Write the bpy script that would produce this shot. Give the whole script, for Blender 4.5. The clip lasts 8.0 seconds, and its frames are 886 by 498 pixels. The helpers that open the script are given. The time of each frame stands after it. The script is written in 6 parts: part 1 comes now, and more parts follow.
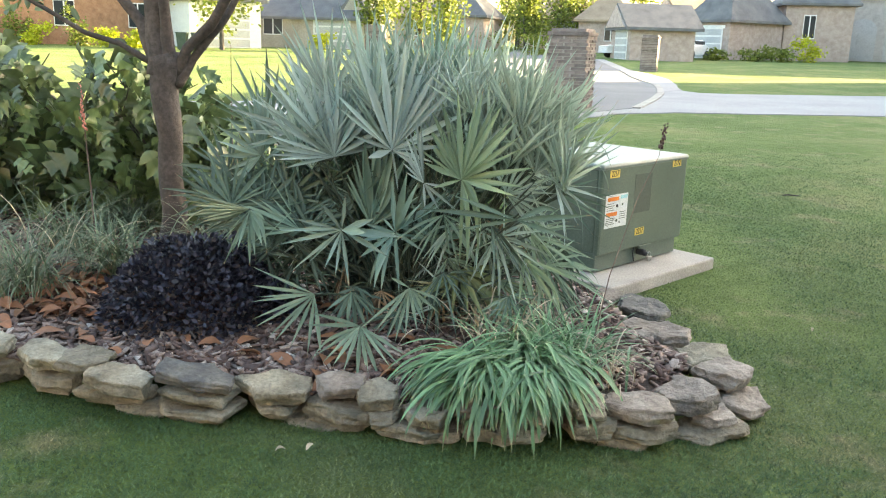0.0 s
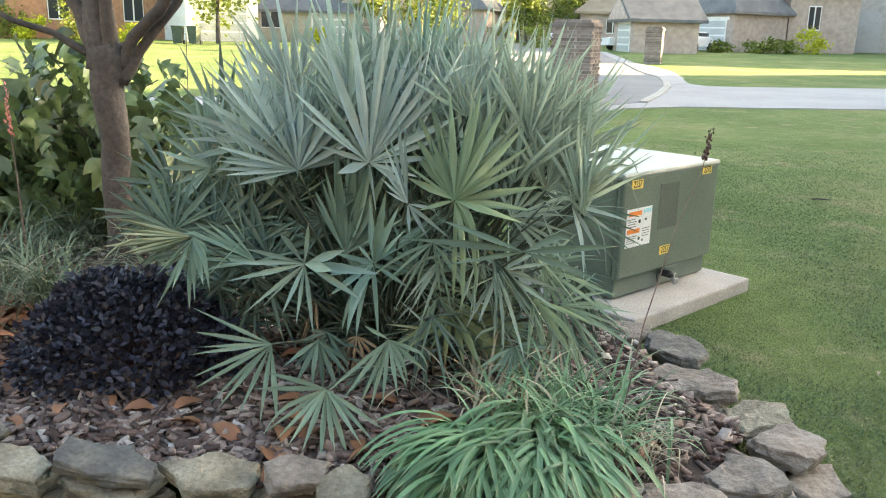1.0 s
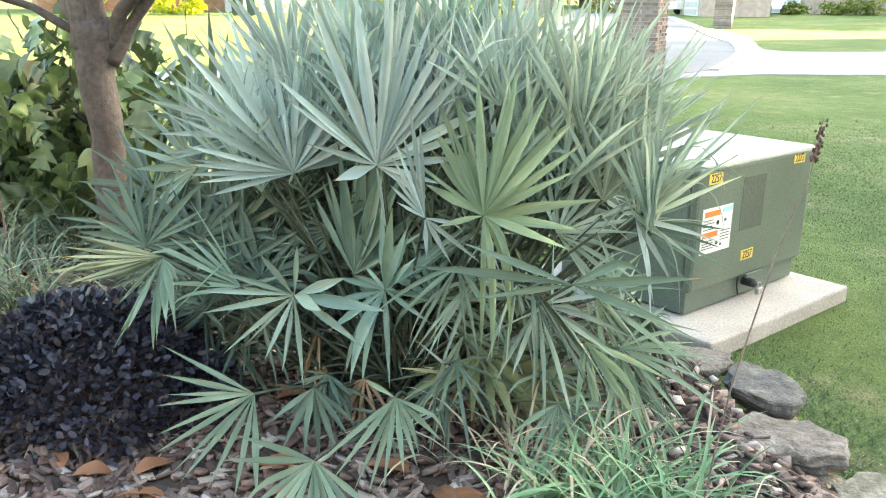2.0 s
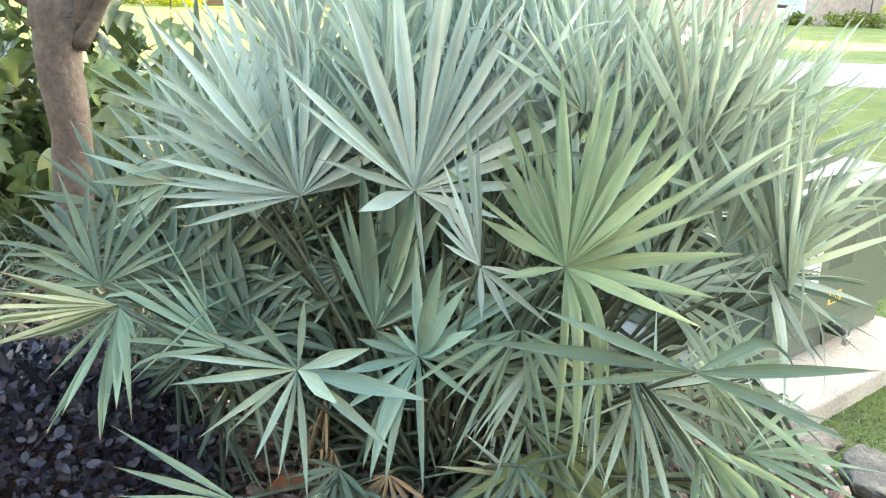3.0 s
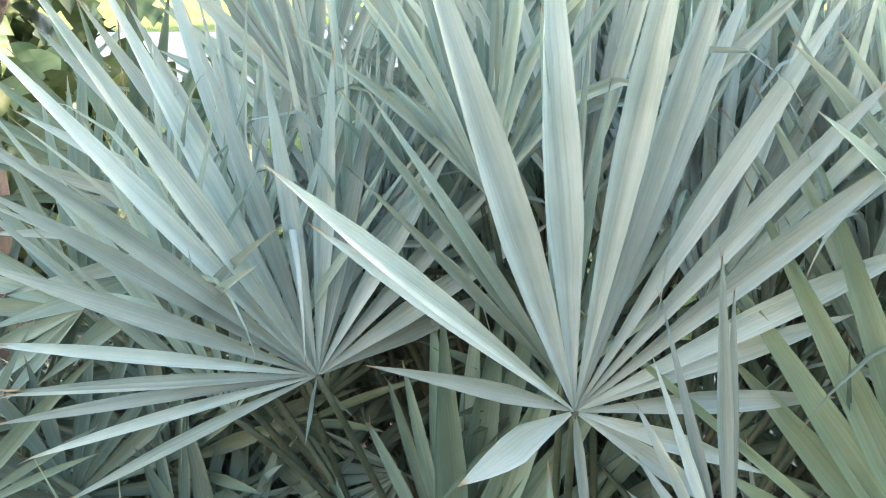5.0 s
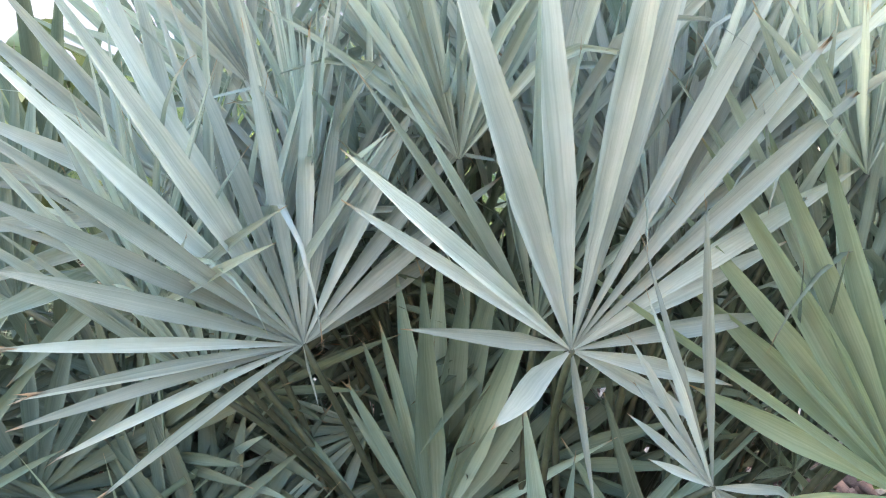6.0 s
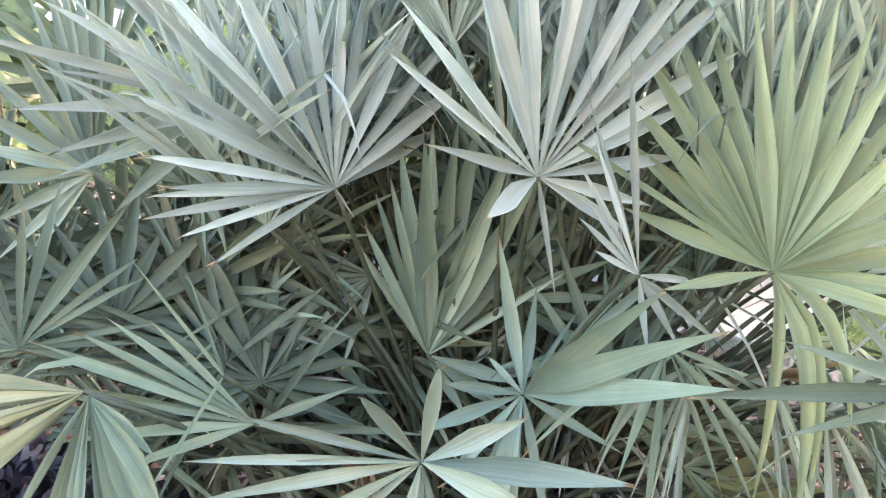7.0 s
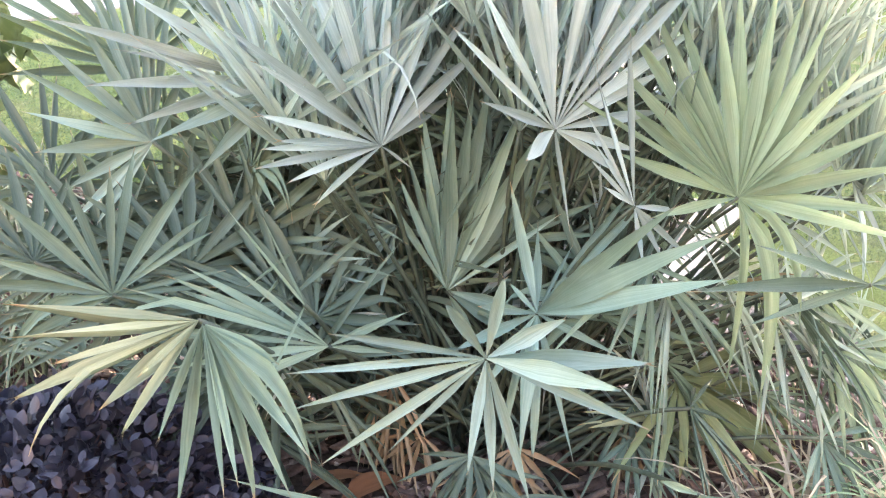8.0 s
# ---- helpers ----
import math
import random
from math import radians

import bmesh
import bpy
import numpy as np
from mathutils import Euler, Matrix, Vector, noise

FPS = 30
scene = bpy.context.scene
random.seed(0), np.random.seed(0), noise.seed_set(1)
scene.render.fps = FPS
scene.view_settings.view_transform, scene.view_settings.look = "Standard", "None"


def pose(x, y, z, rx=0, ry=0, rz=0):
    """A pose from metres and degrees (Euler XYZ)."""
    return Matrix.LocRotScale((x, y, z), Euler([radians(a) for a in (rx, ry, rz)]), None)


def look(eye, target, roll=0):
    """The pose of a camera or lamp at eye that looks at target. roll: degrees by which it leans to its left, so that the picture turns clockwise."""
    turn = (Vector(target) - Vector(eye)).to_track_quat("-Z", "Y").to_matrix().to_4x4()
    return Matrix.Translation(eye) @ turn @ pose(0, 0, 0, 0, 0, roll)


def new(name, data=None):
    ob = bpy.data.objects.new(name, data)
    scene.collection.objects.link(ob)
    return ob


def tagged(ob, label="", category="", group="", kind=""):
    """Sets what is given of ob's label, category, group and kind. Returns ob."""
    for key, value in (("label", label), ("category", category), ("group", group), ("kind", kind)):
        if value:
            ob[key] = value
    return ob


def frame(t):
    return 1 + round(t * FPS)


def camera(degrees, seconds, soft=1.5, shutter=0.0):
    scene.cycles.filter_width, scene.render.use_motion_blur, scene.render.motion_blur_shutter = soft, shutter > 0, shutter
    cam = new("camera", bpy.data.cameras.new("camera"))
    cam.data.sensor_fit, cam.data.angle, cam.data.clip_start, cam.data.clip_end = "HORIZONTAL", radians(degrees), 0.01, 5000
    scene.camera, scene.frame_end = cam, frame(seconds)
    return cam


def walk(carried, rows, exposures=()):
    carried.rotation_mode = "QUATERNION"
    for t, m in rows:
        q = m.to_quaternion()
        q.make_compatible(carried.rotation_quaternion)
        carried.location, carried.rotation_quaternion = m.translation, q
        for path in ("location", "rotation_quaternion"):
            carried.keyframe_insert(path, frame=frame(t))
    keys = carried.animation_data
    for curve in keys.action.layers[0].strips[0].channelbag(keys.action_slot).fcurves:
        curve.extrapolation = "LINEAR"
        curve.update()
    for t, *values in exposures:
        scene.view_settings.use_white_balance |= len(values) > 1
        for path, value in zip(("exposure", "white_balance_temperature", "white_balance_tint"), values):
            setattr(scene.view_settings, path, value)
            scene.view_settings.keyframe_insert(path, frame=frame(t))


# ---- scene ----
cam = camera(55.9, 8.0, 1.1)
PATH = [
    (0, (0.81, -0.32, 1.506), (0.539, 1.602, 1.025), 1.7),
    (0.5, (0.781, 0.07, 1.478), (0.518, 1.992, 0.993), 1.5),
    (1, (0.739, 0.476, 1.479), (0.466, 2.394, 0.983), 1.5),
    (1.5, (0.787, 0.881, 1.49), (0.39, 2.766, 0.953), 0.2),
    (1.7, (0.786, 0.995, 1.485), (0.366, 2.872, 0.935), -0.0),
    (2.8, (0.472, 1.702, 1.431), (0.109, 3.575, 0.832), 2.4),
    (3, (0.443, 1.815, 1.404), (0.047, 3.692, 0.837), 2.2),
    (3.5, (0.372, 2.105, 1.416), (-0.173, 3.94, 0.837), 1.1),
    (4, (0.168, 2.472, 1.394), (-0.338, 4.304, 0.77), 2.7),
    (4.2, (0.118, 2.595, 1.419), (-0.386, 4.431, 0.807), 2.1),
    (5.3, (-0.032, 2.832, 1.42), (-0.271, 4.689, 0.717), 2.1),
    (5.5, (-0.082, 2.813, 1.431), (-0.184, 4.664, 0.68), 2.0),
    (6, (-0.161, 2.755, 1.445), (-0.121, 4.611, 0.701), 2.0),
    (6.5, (-0.211, 2.646, 1.431), (-0.021, 4.496, 0.694), 2.4),
    (7, (-0.264, 2.353, 1.375), (-0.074, 4.196, 0.623), 3.1),
    (7.5, (-0.435, 2.198, 1.372), (-0.084, 4.021, 0.628), 3.9),
    (8, (-0.597, 2.106, 1.37), (-0.115, 3.899, 0.625), 3.7),
]
walk(cam, [(t, look(eye, target, roll)) for t, eye, target, roll in PATH],
     [(0, 3.50, 7500, 9), (1.0, 3.38, 7500, 9), (1.7, 3.86, 7450, 7), (3, 4.36, 7650, 8), (4.2, 4.28, 7550, 10), (5.3, 4.12, 7150, 17), (6.3, 4.22, 7450, 24), (8, 4.64, 7700, 28)])

# ---- light: low evening sun, the bed in open shade ----
SUN_TRAVEL = Vector((-0.84, -0.50, -0.21)).normalized()
world = bpy.data.worlds.new("sky")
scene.world = world
world.use_nodes = True
wn = world.node_tree
sky = wn.nodes.new("ShaderNodeTexSky")
sky.sky_type, sky.sun_disc = "NISHITA", False
sky.sun_elevation = math.asin(-SUN_TRAVEL.z)
sky.sun_rotation = math.atan2(-SUN_TRAVEL.x, -SUN_TRAVEL.y)
sky.air_density, sky.dust_density, sky.ozone_density = 1.0, 2.5, 1.0
wn.links.new(sky.outputs[0], wn.nodes["Background"].inputs[0])
wn.nodes["Background"].inputs[1].default_value = 0.105
sun = new("sun", bpy.data.lights.new("sun", "SUN"))
sun.data.energy, sun.data.angle, sun.data.color = 5.0, radians(0.6), (1.0, 0.80, 0.50)
sun.rotation_euler = SUN_TRAVEL.to_track_quat("-Z", "Y").to_euler()


# ---- materials ----
def nodes_of(name):
    m = bpy.data.materials.new(name)
    m.use_nodes = True
    nt = m.node_tree
    return m, nt, nt.nodes["Principled BSDF"]


def add(nt, kind, **values):
    n = nt.nodes.new(kind)
    for k, v in values.items():
        n.inputs[k].default_value = v
    return n


def ramp(nt, fac, stops):
    r = nt.nodes.new("ShaderNodeValToRGB")
    e = r.color_ramp.elements
    while len(e) < len(stops):
        e.new(0.5)
    for el, (p, c) in zip(e, stops):
        el.position, el.color = p, (*c, 1)
    nt.links.new(fac, r.inputs[0])
    return r.outputs[0]


def mix(nt, fac, a, b, mode="MIX"):
    m = nt.nodes.new("ShaderNodeMix")
    m.data_type, m.blend_type = "RGBA", mode
    for sock, v in ((m.inputs[0], fac), (m.inputs[6], a), (m.inputs[7], b)):
        if isinstance(v, (int, float)):
            sock.default_value = v
        elif isinstance(v, tuple):
            sock.default_value = (*v, 1)
        else:
            nt.links.new(v, sock)
    return m.outputs[2]


def noise_of(nt, scale, detail=4.0, vector=None, rough=0.55):
    n = add(nt, "ShaderNodeTexNoise", Scale=scale, Detail=detail, Roughness=rough)
    if vector is not None:
        nt.links.new(vector, n.inputs["Vector"])
    return n.outputs["Fac"]


def bump(nt, bsdf, height, strength=0.3, distance=0.01):
    b = add(nt, "ShaderNodeBump", Strength=strength, Distance=distance)
    nt.links.new(height, b.inputs["Height"])
    nt.links.new(b.outputs[0], bsdf.inputs["Normal"])


def coords(nt, which="Object"):
    return nt.nodes.new("ShaderNodeTexCoord").outputs[which]


def surface(name, dark, mid, light, big=2.0, small=30.0, rough=0.8, relief=0.3, depth=0.01, metal=0.0, vary=0.0):
    """A plain surface with stains at a large scale and grain at a small one."""
    m, nt, b = nodes_of(name)
    p = coords(nt)
    f1, f2 = noise_of(nt, big, 5, p), noise_of(nt, small, 6, p, 0.65)
    base = ramp(nt, f1, [(0.25, dark), (0.5, mid), (0.78, light)])
    grain = ramp(nt, f2, [(0.3, (0.55, 0.55, 0.55)), (0.7, (1.35, 1.35, 1.35))])
    col = mix(nt, 0.7, base, grain, "MULTIPLY")
    if vary:
        info = nt.nodes.new("ShaderNodeObjectInfo")
        tone = ramp(nt, info.outputs["Random"], [(0.0, (1 - vary,) * 3), (1.0, (1 + vary,) * 3)])
        col = mix(nt, 1.0, col, tone, "MULTIPLY")
    nt.links.new(col, b.inputs["Base Color"])
    b.inputs["Roughness"].default_value, b.inputs["Metallic"].default_value = rough, metal
    if relief:
        bump(nt, b, f2, relief, depth)
    return m


def leaf_surface(name, low, high, tip, rough=0.5, veins=18.0, tip_at=1.04, vary=0.25, shine=0.4, through_light=0.25):
    """A leaf: veins along its length, a paler midrib, dry tips, each island with a tone of its own."""
    m, nt, b = nodes_of(name)
    sep = nt.nodes.new("ShaderNodeSeparateXYZ")
    nt.links.new(coords(nt, "UV"), sep.inputs[0])
    comb = nt.nodes.new("ShaderNodeCombineXYZ")
    for i, k in ((0, veins), (1, 1.3)):
        mul = nt.nodes.new("ShaderNodeMath")
        mul.operation = "MULTIPLY"
        mul.inputs[1].default_value = k
        nt.links.new(sep.outputs[i], mul.inputs[0])
        nt.links.new(mul.outputs[0], comb.inputs[i])
    geo = nt.nodes.new("ShaderNodeNewGeometry")
    own = nt.nodes.new("ShaderNodeObjectInfo")
    both = nt.nodes.new("ShaderNodeMath")
    nt.links.new(geo.outputs["Random Per Island"], both.inputs[0])
    nt.links.new(own.outputs["Random"], both.inputs[1])
    chance = nt.nodes.new("ShaderNodeMath")
    chance.operation = "FRACT"
    nt.links.new(both.outputs[0], chance.inputs[0])
    shift = nt.nodes.new("ShaderNodeMath")
    shift.operation = "MULTIPLY"
    shift.inputs[1].default_value = 37.0
    nt.links.new(chance.outputs[0], shift.inputs[0])
    nt.links.new(shift.outputs[0], comb.inputs[2])
    streak = ramp(nt, noise_of(nt, 1.0, 4, comb.outputs[0]), [(0.12, (0, 0, 0)), (0.88, (1, 1, 1))])
    blotch = noise_of(nt, 9.0, 4, coords(nt))
    col = mix(nt, streak, low, high)
    col = mix(nt, 0.5, col, ramp(nt, blotch, [(0.3, (0.7, 0.75, 0.7)), (0.7, (1.25, 1.2, 1.2))]), "MULTIPLY")
    tone = ramp(nt, chance.outputs[0], [(0, (1 - vary, 1 - vary, 1 - vary)), (1, (1 + vary, 1 + vary * 0.9, 1 + vary))])
    col = mix(nt, 1.0, col, tone, "MULTIPLY")
    addn = nt.nodes.new("ShaderNodeMath")
    addn.operation = "MULTIPLY_ADD"
    addn.inputs[1].default_value = 0.22
    nt.links.new(blotch, addn.inputs[0])
    nt.links.new(sep.outputs[1], addn.inputs[2])
    half = nt.nodes.new("ShaderNodeMath")
    half.operation = "MULTIPLY"
    half.inputs[1].default_value = 0.5
    nt.links.new(addn.outputs[0], half.inputs[0])
    dry = ramp(nt, half.outputs[0], [(tip_at / 2, (0, 0, 0)), (tip_at / 2 + 0.03, (1, 1, 1))])
    col = mix(nt, dry, col, tip)
    nt.links.new(col, b.inputs["Base Color"])
    b.inputs["Roughness"].default_value = rough
    b.inputs["Specular IOR Level"].default_value = shine
    bump(nt, b, streak, 0.5, 0.002)
    if through_light:
        tr = nt.nodes.new("ShaderNodeBsdfTranslucent")
        nt.links.new(col, tr.inputs[0])
        ms = nt.nodes.new("ShaderNodeMixShader")
        ms.inputs[0].default_value = through_light
        nt.links.new(b.outputs[0], ms.inputs[1])
        nt.links.new(tr.outputs[0], ms.inputs[2])
        nt.links.new(ms.outputs[0], nt.nodes["Material Output"].inputs[0])
    return m


M_BLUE = leaf_surface("blue_palm_leaf", (0.275, 0.385, 0.345), (0.50, 0.605, 0.565), (0.40, 0.31, 0.2), rough=0.5, shine=0.35, vary=0.34, through_light=0.25)
M_GREEN = leaf_surface("green_palm_leaf", (0.165, 0.26, 0.175), (0.325, 0.435, 0.32), (0.36, 0.27, 0.15), rough=0.55, shine=0.3, through_light=0.35)
M_PALE = leaf_surface("pale_green_palm_leaf", (0.215, 0.325, 0.20), (0.385, 0.51, 0.35), (0.42, 0.32, 0.18), rough=0.5, shine=0.35, vary=0.22, through_light=0.55)
M_OLIVE = leaf_surface("olive_palm_leaf", (0.185, 0.25, 0.115), (0.36, 0.43, 0.23), (0.45, 0.36, 0.2), rough=0.5, shine=0.35, vary=0.3, tip_at=1.0, through_light=0.4)
M_SAGE = leaf_surface("sage_palm_leaf", (0.26, 0.36, 0.28), (0.46, 0.57, 0.47), (0.40, 0.31, 0.2), rough=0.5, shine=0.35, vary=0.34, through_light=0.35)
M_JADE = leaf_surface("jade_palm_leaf", (0.235, 0.35, 0.295), (0.44, 0.565, 0.50), (0.36, 0.28, 0.18), rough=0.5, shine=0.35, vary=0.34, through_light=0.25)
# teal leaf, its tone lowered to carry the shade over the lower fans
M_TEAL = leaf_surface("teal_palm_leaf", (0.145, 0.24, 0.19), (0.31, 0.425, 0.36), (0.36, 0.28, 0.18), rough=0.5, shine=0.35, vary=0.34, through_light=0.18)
# mid-dark leaf: shade low in the clump is put into this colour
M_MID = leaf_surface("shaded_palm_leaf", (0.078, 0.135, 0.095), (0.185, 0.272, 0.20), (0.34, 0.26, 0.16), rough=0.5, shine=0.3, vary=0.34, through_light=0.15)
M_SEA = leaf_surface("sea_green_palm_leaf", (0.15, 0.275, 0.218), (0.33, 0.475, 0.395), (0.36, 0.28, 0.18), rough=0.48, shine=0.35, vary=0.3, through_light=0.25)
M_YELLOW = leaf_surface("yellowed_palm_leaf", (0.255, 0.31, 0.17), (0.49, 0.50, 0.31), (0.40, 0.28, 0.14), tip_at=1.0)
# darkest leaf: the deep shade inside the clump is put into its colour
M_DEEP = leaf_surface("shade_dark_palm_leaf", (0.055, 0.100, 0.070), (0.135, 0.20, 0.15), (0.30, 0.22, 0.13), rough=0.45, through_light=0.08)
M_DEAD = leaf_surface("dead_palm_leaf", (0.24, 0.17, 0.10), (0.42, 0.33, 0.21), (0.28, 0.19, 0.11), through_light=0.1)
M_STALK = surface("green_stalk", (0.030, 0.045, 0.030), (0.055, 0.078, 0.052), (0.09, 0.115, 0.075), 6, 60, 0.5, 0.15)
M_LIRI = leaf_surface("lilyturf_leaf", (0.050, 0.148, 0.058), (0.245, 0.42, 0.235), (0.36, 0.38, 0.24), rough=0.34, veins=10, shine=0.5, vary=0.45)
M_WISP = leaf_surface("grey_grass_leaf", (0.085, 0.135, 0.08), (0.195, 0.26, 0.165), (0.38, 0.33, 0.23), veins=6, tip_at=0.98, through_light=0.15)
M_STRAW = leaf_surface("dry_grass_leaf", (0.34, 0.30, 0.21), (0.50, 0.45, 0.33), (0.40, 0.32, 0.22), veins=5, through_light=0.1)
M_PURPLE = leaf_surface("purple_shrub_leaf", (0.015, 0.0165, 0.028), (0.048, 0.05, 0.074), (0.05, 0.03, 0.05), veins=3, rough=0.4, tip_at=1.5, vary=0.5, through_light=0.08)
M_OAKLEAF = leaf_surface("lobed_shrub_leaf", (0.042, 0.09, 0.024), (0.195, 0.27, 0.115), (0.24, 0.26, 0.10), veins=5, rough=0.36, tip_at=1.5, vary=0.6, shine=0.6, through_light=0.15)
M_FALLEN = leaf_surface("fallen_leaf", (0.17, 0.078, 0.04), (0.34, 0.165, 0.085), (0.22, 0.10, 0.05), veins=5, tip_at=1.5, vary=0.35, through_light=0.1)
M_FARLEAF = leaf_surface("far_tree_leaf", (0.10, 0.15, 0.022), (0.24, 0.29, 0.06), (0.1, 0.1, 0.04), veins=2, tip_at=1.5, vary=0.5, through_light=0.4)
M_LIME = leaf_surface("golden_shrub_leaf", (0.35, 0.40, 0.02), (0.55, 0.58, 0.04), (0.5, 0.5, 0.1), veins=2, tip_at=1.5, vary=0.3, through_light=0.3)
M_STONE = surface("ledge_stone", (0.108, 0.10, 0.074), (0.288, 0.268, 0.203), (0.45, 0.42, 0.33), 7, 60, 0.92, 1.0, 0.02, vary=0.28)
M_BROWNSTONE = surface("brown_ledge_stone", (0.12, 0.105, 0.088), (0.27, 0.238, 0.205), (0.42, 0.385, 0.335), 9, 46, 0.92, 0.9, 0.02, vary=0.25)
M_SLATE = surface("slate_stone", (0.075, 0.077, 0.075), (0.125, 0.126, 0.12), (0.25, 0.235, 0.195), 8, 55, 0.85, 0.7, 0.012, vary=0.2)
M_SOIL = surface("mulch_bed", (0.035, 0.025, 0.02), (0.07, 0.05, 0.04), (0.12, 0.09, 0.07), 9, 70, 0.95, 0.8, 0.02)
M_CHIP = surface("bark_chip", (0.06, 0.042, 0.036), (0.14, 0.10, 0.085), (0.27, 0.21, 0.18), 11, 90, 0.9, 0.5, 0.004)
M_BARK = surface("tree_bark", (0.040, 0.035, 0.032), (0.076, 0.065, 0.060), (0.135, 0.118, 0.108), 5, 40, 0.9, 0.6, 0.01)
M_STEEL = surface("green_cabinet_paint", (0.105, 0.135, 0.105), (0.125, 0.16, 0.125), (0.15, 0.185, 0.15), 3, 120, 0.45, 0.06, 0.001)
# lighter copy of the cabinet green: light on the lid put into colour
M_STEEL_LIT = surface("lit_cabinet_paint", (0.185, 0.228, 0.205), (0.23, 0.272, 0.248), (0.28, 0.322, 0.30), 3, 120, 0.4, 0.06, 0.001)
M_RECESS = surface("dull_panel_paint", (0.075, 0.095, 0.078), (0.09, 0.112, 0.09), (0.10, 0.125, 0.10), 5, 90, 0.6, 0.05, 0.001)
M_CONCRETE = surface("concrete", (0.28, 0.265, 0.24), (0.38, 0.362, 0.33), (0.48, 0.46, 0.42), 2.5, 80, 0.9, 0.3, 0.004)
M_STREET = surface("street_concrete", (0.27, 0.27, 0.275), (0.33, 0.33, 0.335), (0.38, 0.38, 0.38), 0.4, 25, 0.9, 0.2, 0.004)
M_ASPHALT = surface("worn_asphalt", (0.16, 0.16, 0.165), (0.20, 0.20, 0.205), (0.25, 0.25, 0.25), 0.4, 40, 0.9, 0.3, 0.004)
M_BRICK = surface("red_brick", (0.145, 0.112, 0.10), (0.222, 0.178, 0.16), (0.32, 0.27, 0.248), 5, 60, 0.9, 0.4, 0.004, vary=0.35)
M_ORANGEBRICK = surface("orange_brick", (0.30, 0.15, 0.09), (0.42, 0.22, 0.13), (0.50, 0.29, 0.18), 3, 50, 0.9, 0.4, 0.004, vary=0.2)
M_PALEBRICK = surface("pink_brick", (0.34, 0.26, 0.225), (0.44, 0.35, 0.31), (0.54, 0.45, 0.40), 3, 50, 0.9, 0.4, 0.004, vary=0.2)
M_GREYBRICK = surface("pale_grey_brick", (0.42, 0.39, 0.37), (0.52, 0.49, 0.47), (0.60, 0.57, 0.55), 3, 50, 0.9, 0.4, 0.004, vary=0.15)
M_MORTAR = surface("mortar", (0.28, 0.25, 0.22), (0.36, 0.33, 0.29), (0.44, 0.40, 0.36), 4, 60, 0.95, 0.4, 0.004)
M_SHINGLE = surface("grey_shingle", (0.10, 0.10, 0.105), (0.15, 0.15, 0.155), (0.21, 0.205, 0.20), 1.0, 20, 0.9, 0.3, 0.01)
M_TANSHINGLE = surface("tan_shingle", (0.28, 0.20, 0.14), (0.36, 0.27, 0.19), (0.44, 0.34, 0.25), 1.0, 20, 0.9, 0.3, 0.01)
M_SIDING = surface("pale_siding", (0.40, 0.41, 0.42), (0.47, 0.48, 0.49), (0.54, 0.54, 0.54), 0.8, 15, 0.7, 0.1)
M_TANWALL = surface("beige_wall", (0.33, 0.29, 0.24), (0.40, 0.36, 0.30), (0.47, 0.43, 0.37), 0.8, 15, 0.8, 0.1)
M_WHITE = surface("white_paint", (0.72, 0.72, 0.71), (0.78, 0.78, 0.77), (0.83, 0.83, 0.82), 2, 30, 0.5, 0.05)
M_DARK = surface("dark_rubber", (0.015, 0.015, 0.016), (0.025, 0.025, 0.026), (0.04, 0.04, 0.04), 4, 40, 0.7, 0.2)
M_BIN = surface("bin_plastic", (0.03, 0.05, 0.035), (0.045, 0.07, 0.05), (0.06, 0.09, 0.065), 4, 40, 0.5, 0.05)
M_CARPAINT = surface("car_paint", (0.70, 0.71, 0.72), (0.76, 0.77, 0.78), (0.8, 0.8, 0.8), 2, 30, 0.25, 0.0)
M_LABEL = surface("label_white", (0.70, 0.72, 0.72), (0.76, 0.78, 0.78), (0.82, 0.83, 0.83), 12, 150, 0.5, 0.0)
M_ORANGE = surface("label_orange", (0.75, 0.20, 0.03), (0.80, 0.23, 0.04), (0.84, 0.27, 0.06), 12, 150, 0.5, 0.0)
M_CYAN = surface("label_blue", (0.30, 0.62, 0.68), (0.36, 0.68, 0.74), (0.42, 0.72, 0.78), 12, 150, 0.5, 0.0)
M_PLATE = surface("plate_yellow", (0.72, 0.50, 0.10), (0.80, 0.57, 0.13), (0.84, 0.63, 0.18), 20, 150, 0.5, 0.0)
M_INK = surface("black_ink", (0.015, 0.015, 0.015), (0.022, 0.022, 0.022), (0.03, 0.03, 0.03), 12, 150, 0.6, 0.0)
M_CHROME = surface("worn_steel", (0.30, 0.30, 0.29), (0.42, 0.42, 0.40), (0.55, 0.54, 0.52), 20, 120, 0.4, 0.1, 0.001, metal=0.8)
M_SPIKE = surface("seed_spike", (0.055, 0.03, 0.03), (0.10, 0.06, 0.055), (0.16, 0.10, 0.085), 30, 120, 0.9, 0.3, 0.003)
M_PINK = surface("coral_flower", (0.50, 0.14, 0.12), (0.62, 0.22, 0.17), (0.70, 0.33, 0.26), 30, 120, 0.6, 0.1, 0.003)


def glass_material():
    m, nt, b = nodes_of("window_glass")
    b.inputs["Base Color"].default_value = (0.03, 0.035, 0.04, 1)
    b.inputs["Roughness"].default_value = 0.08
    return m


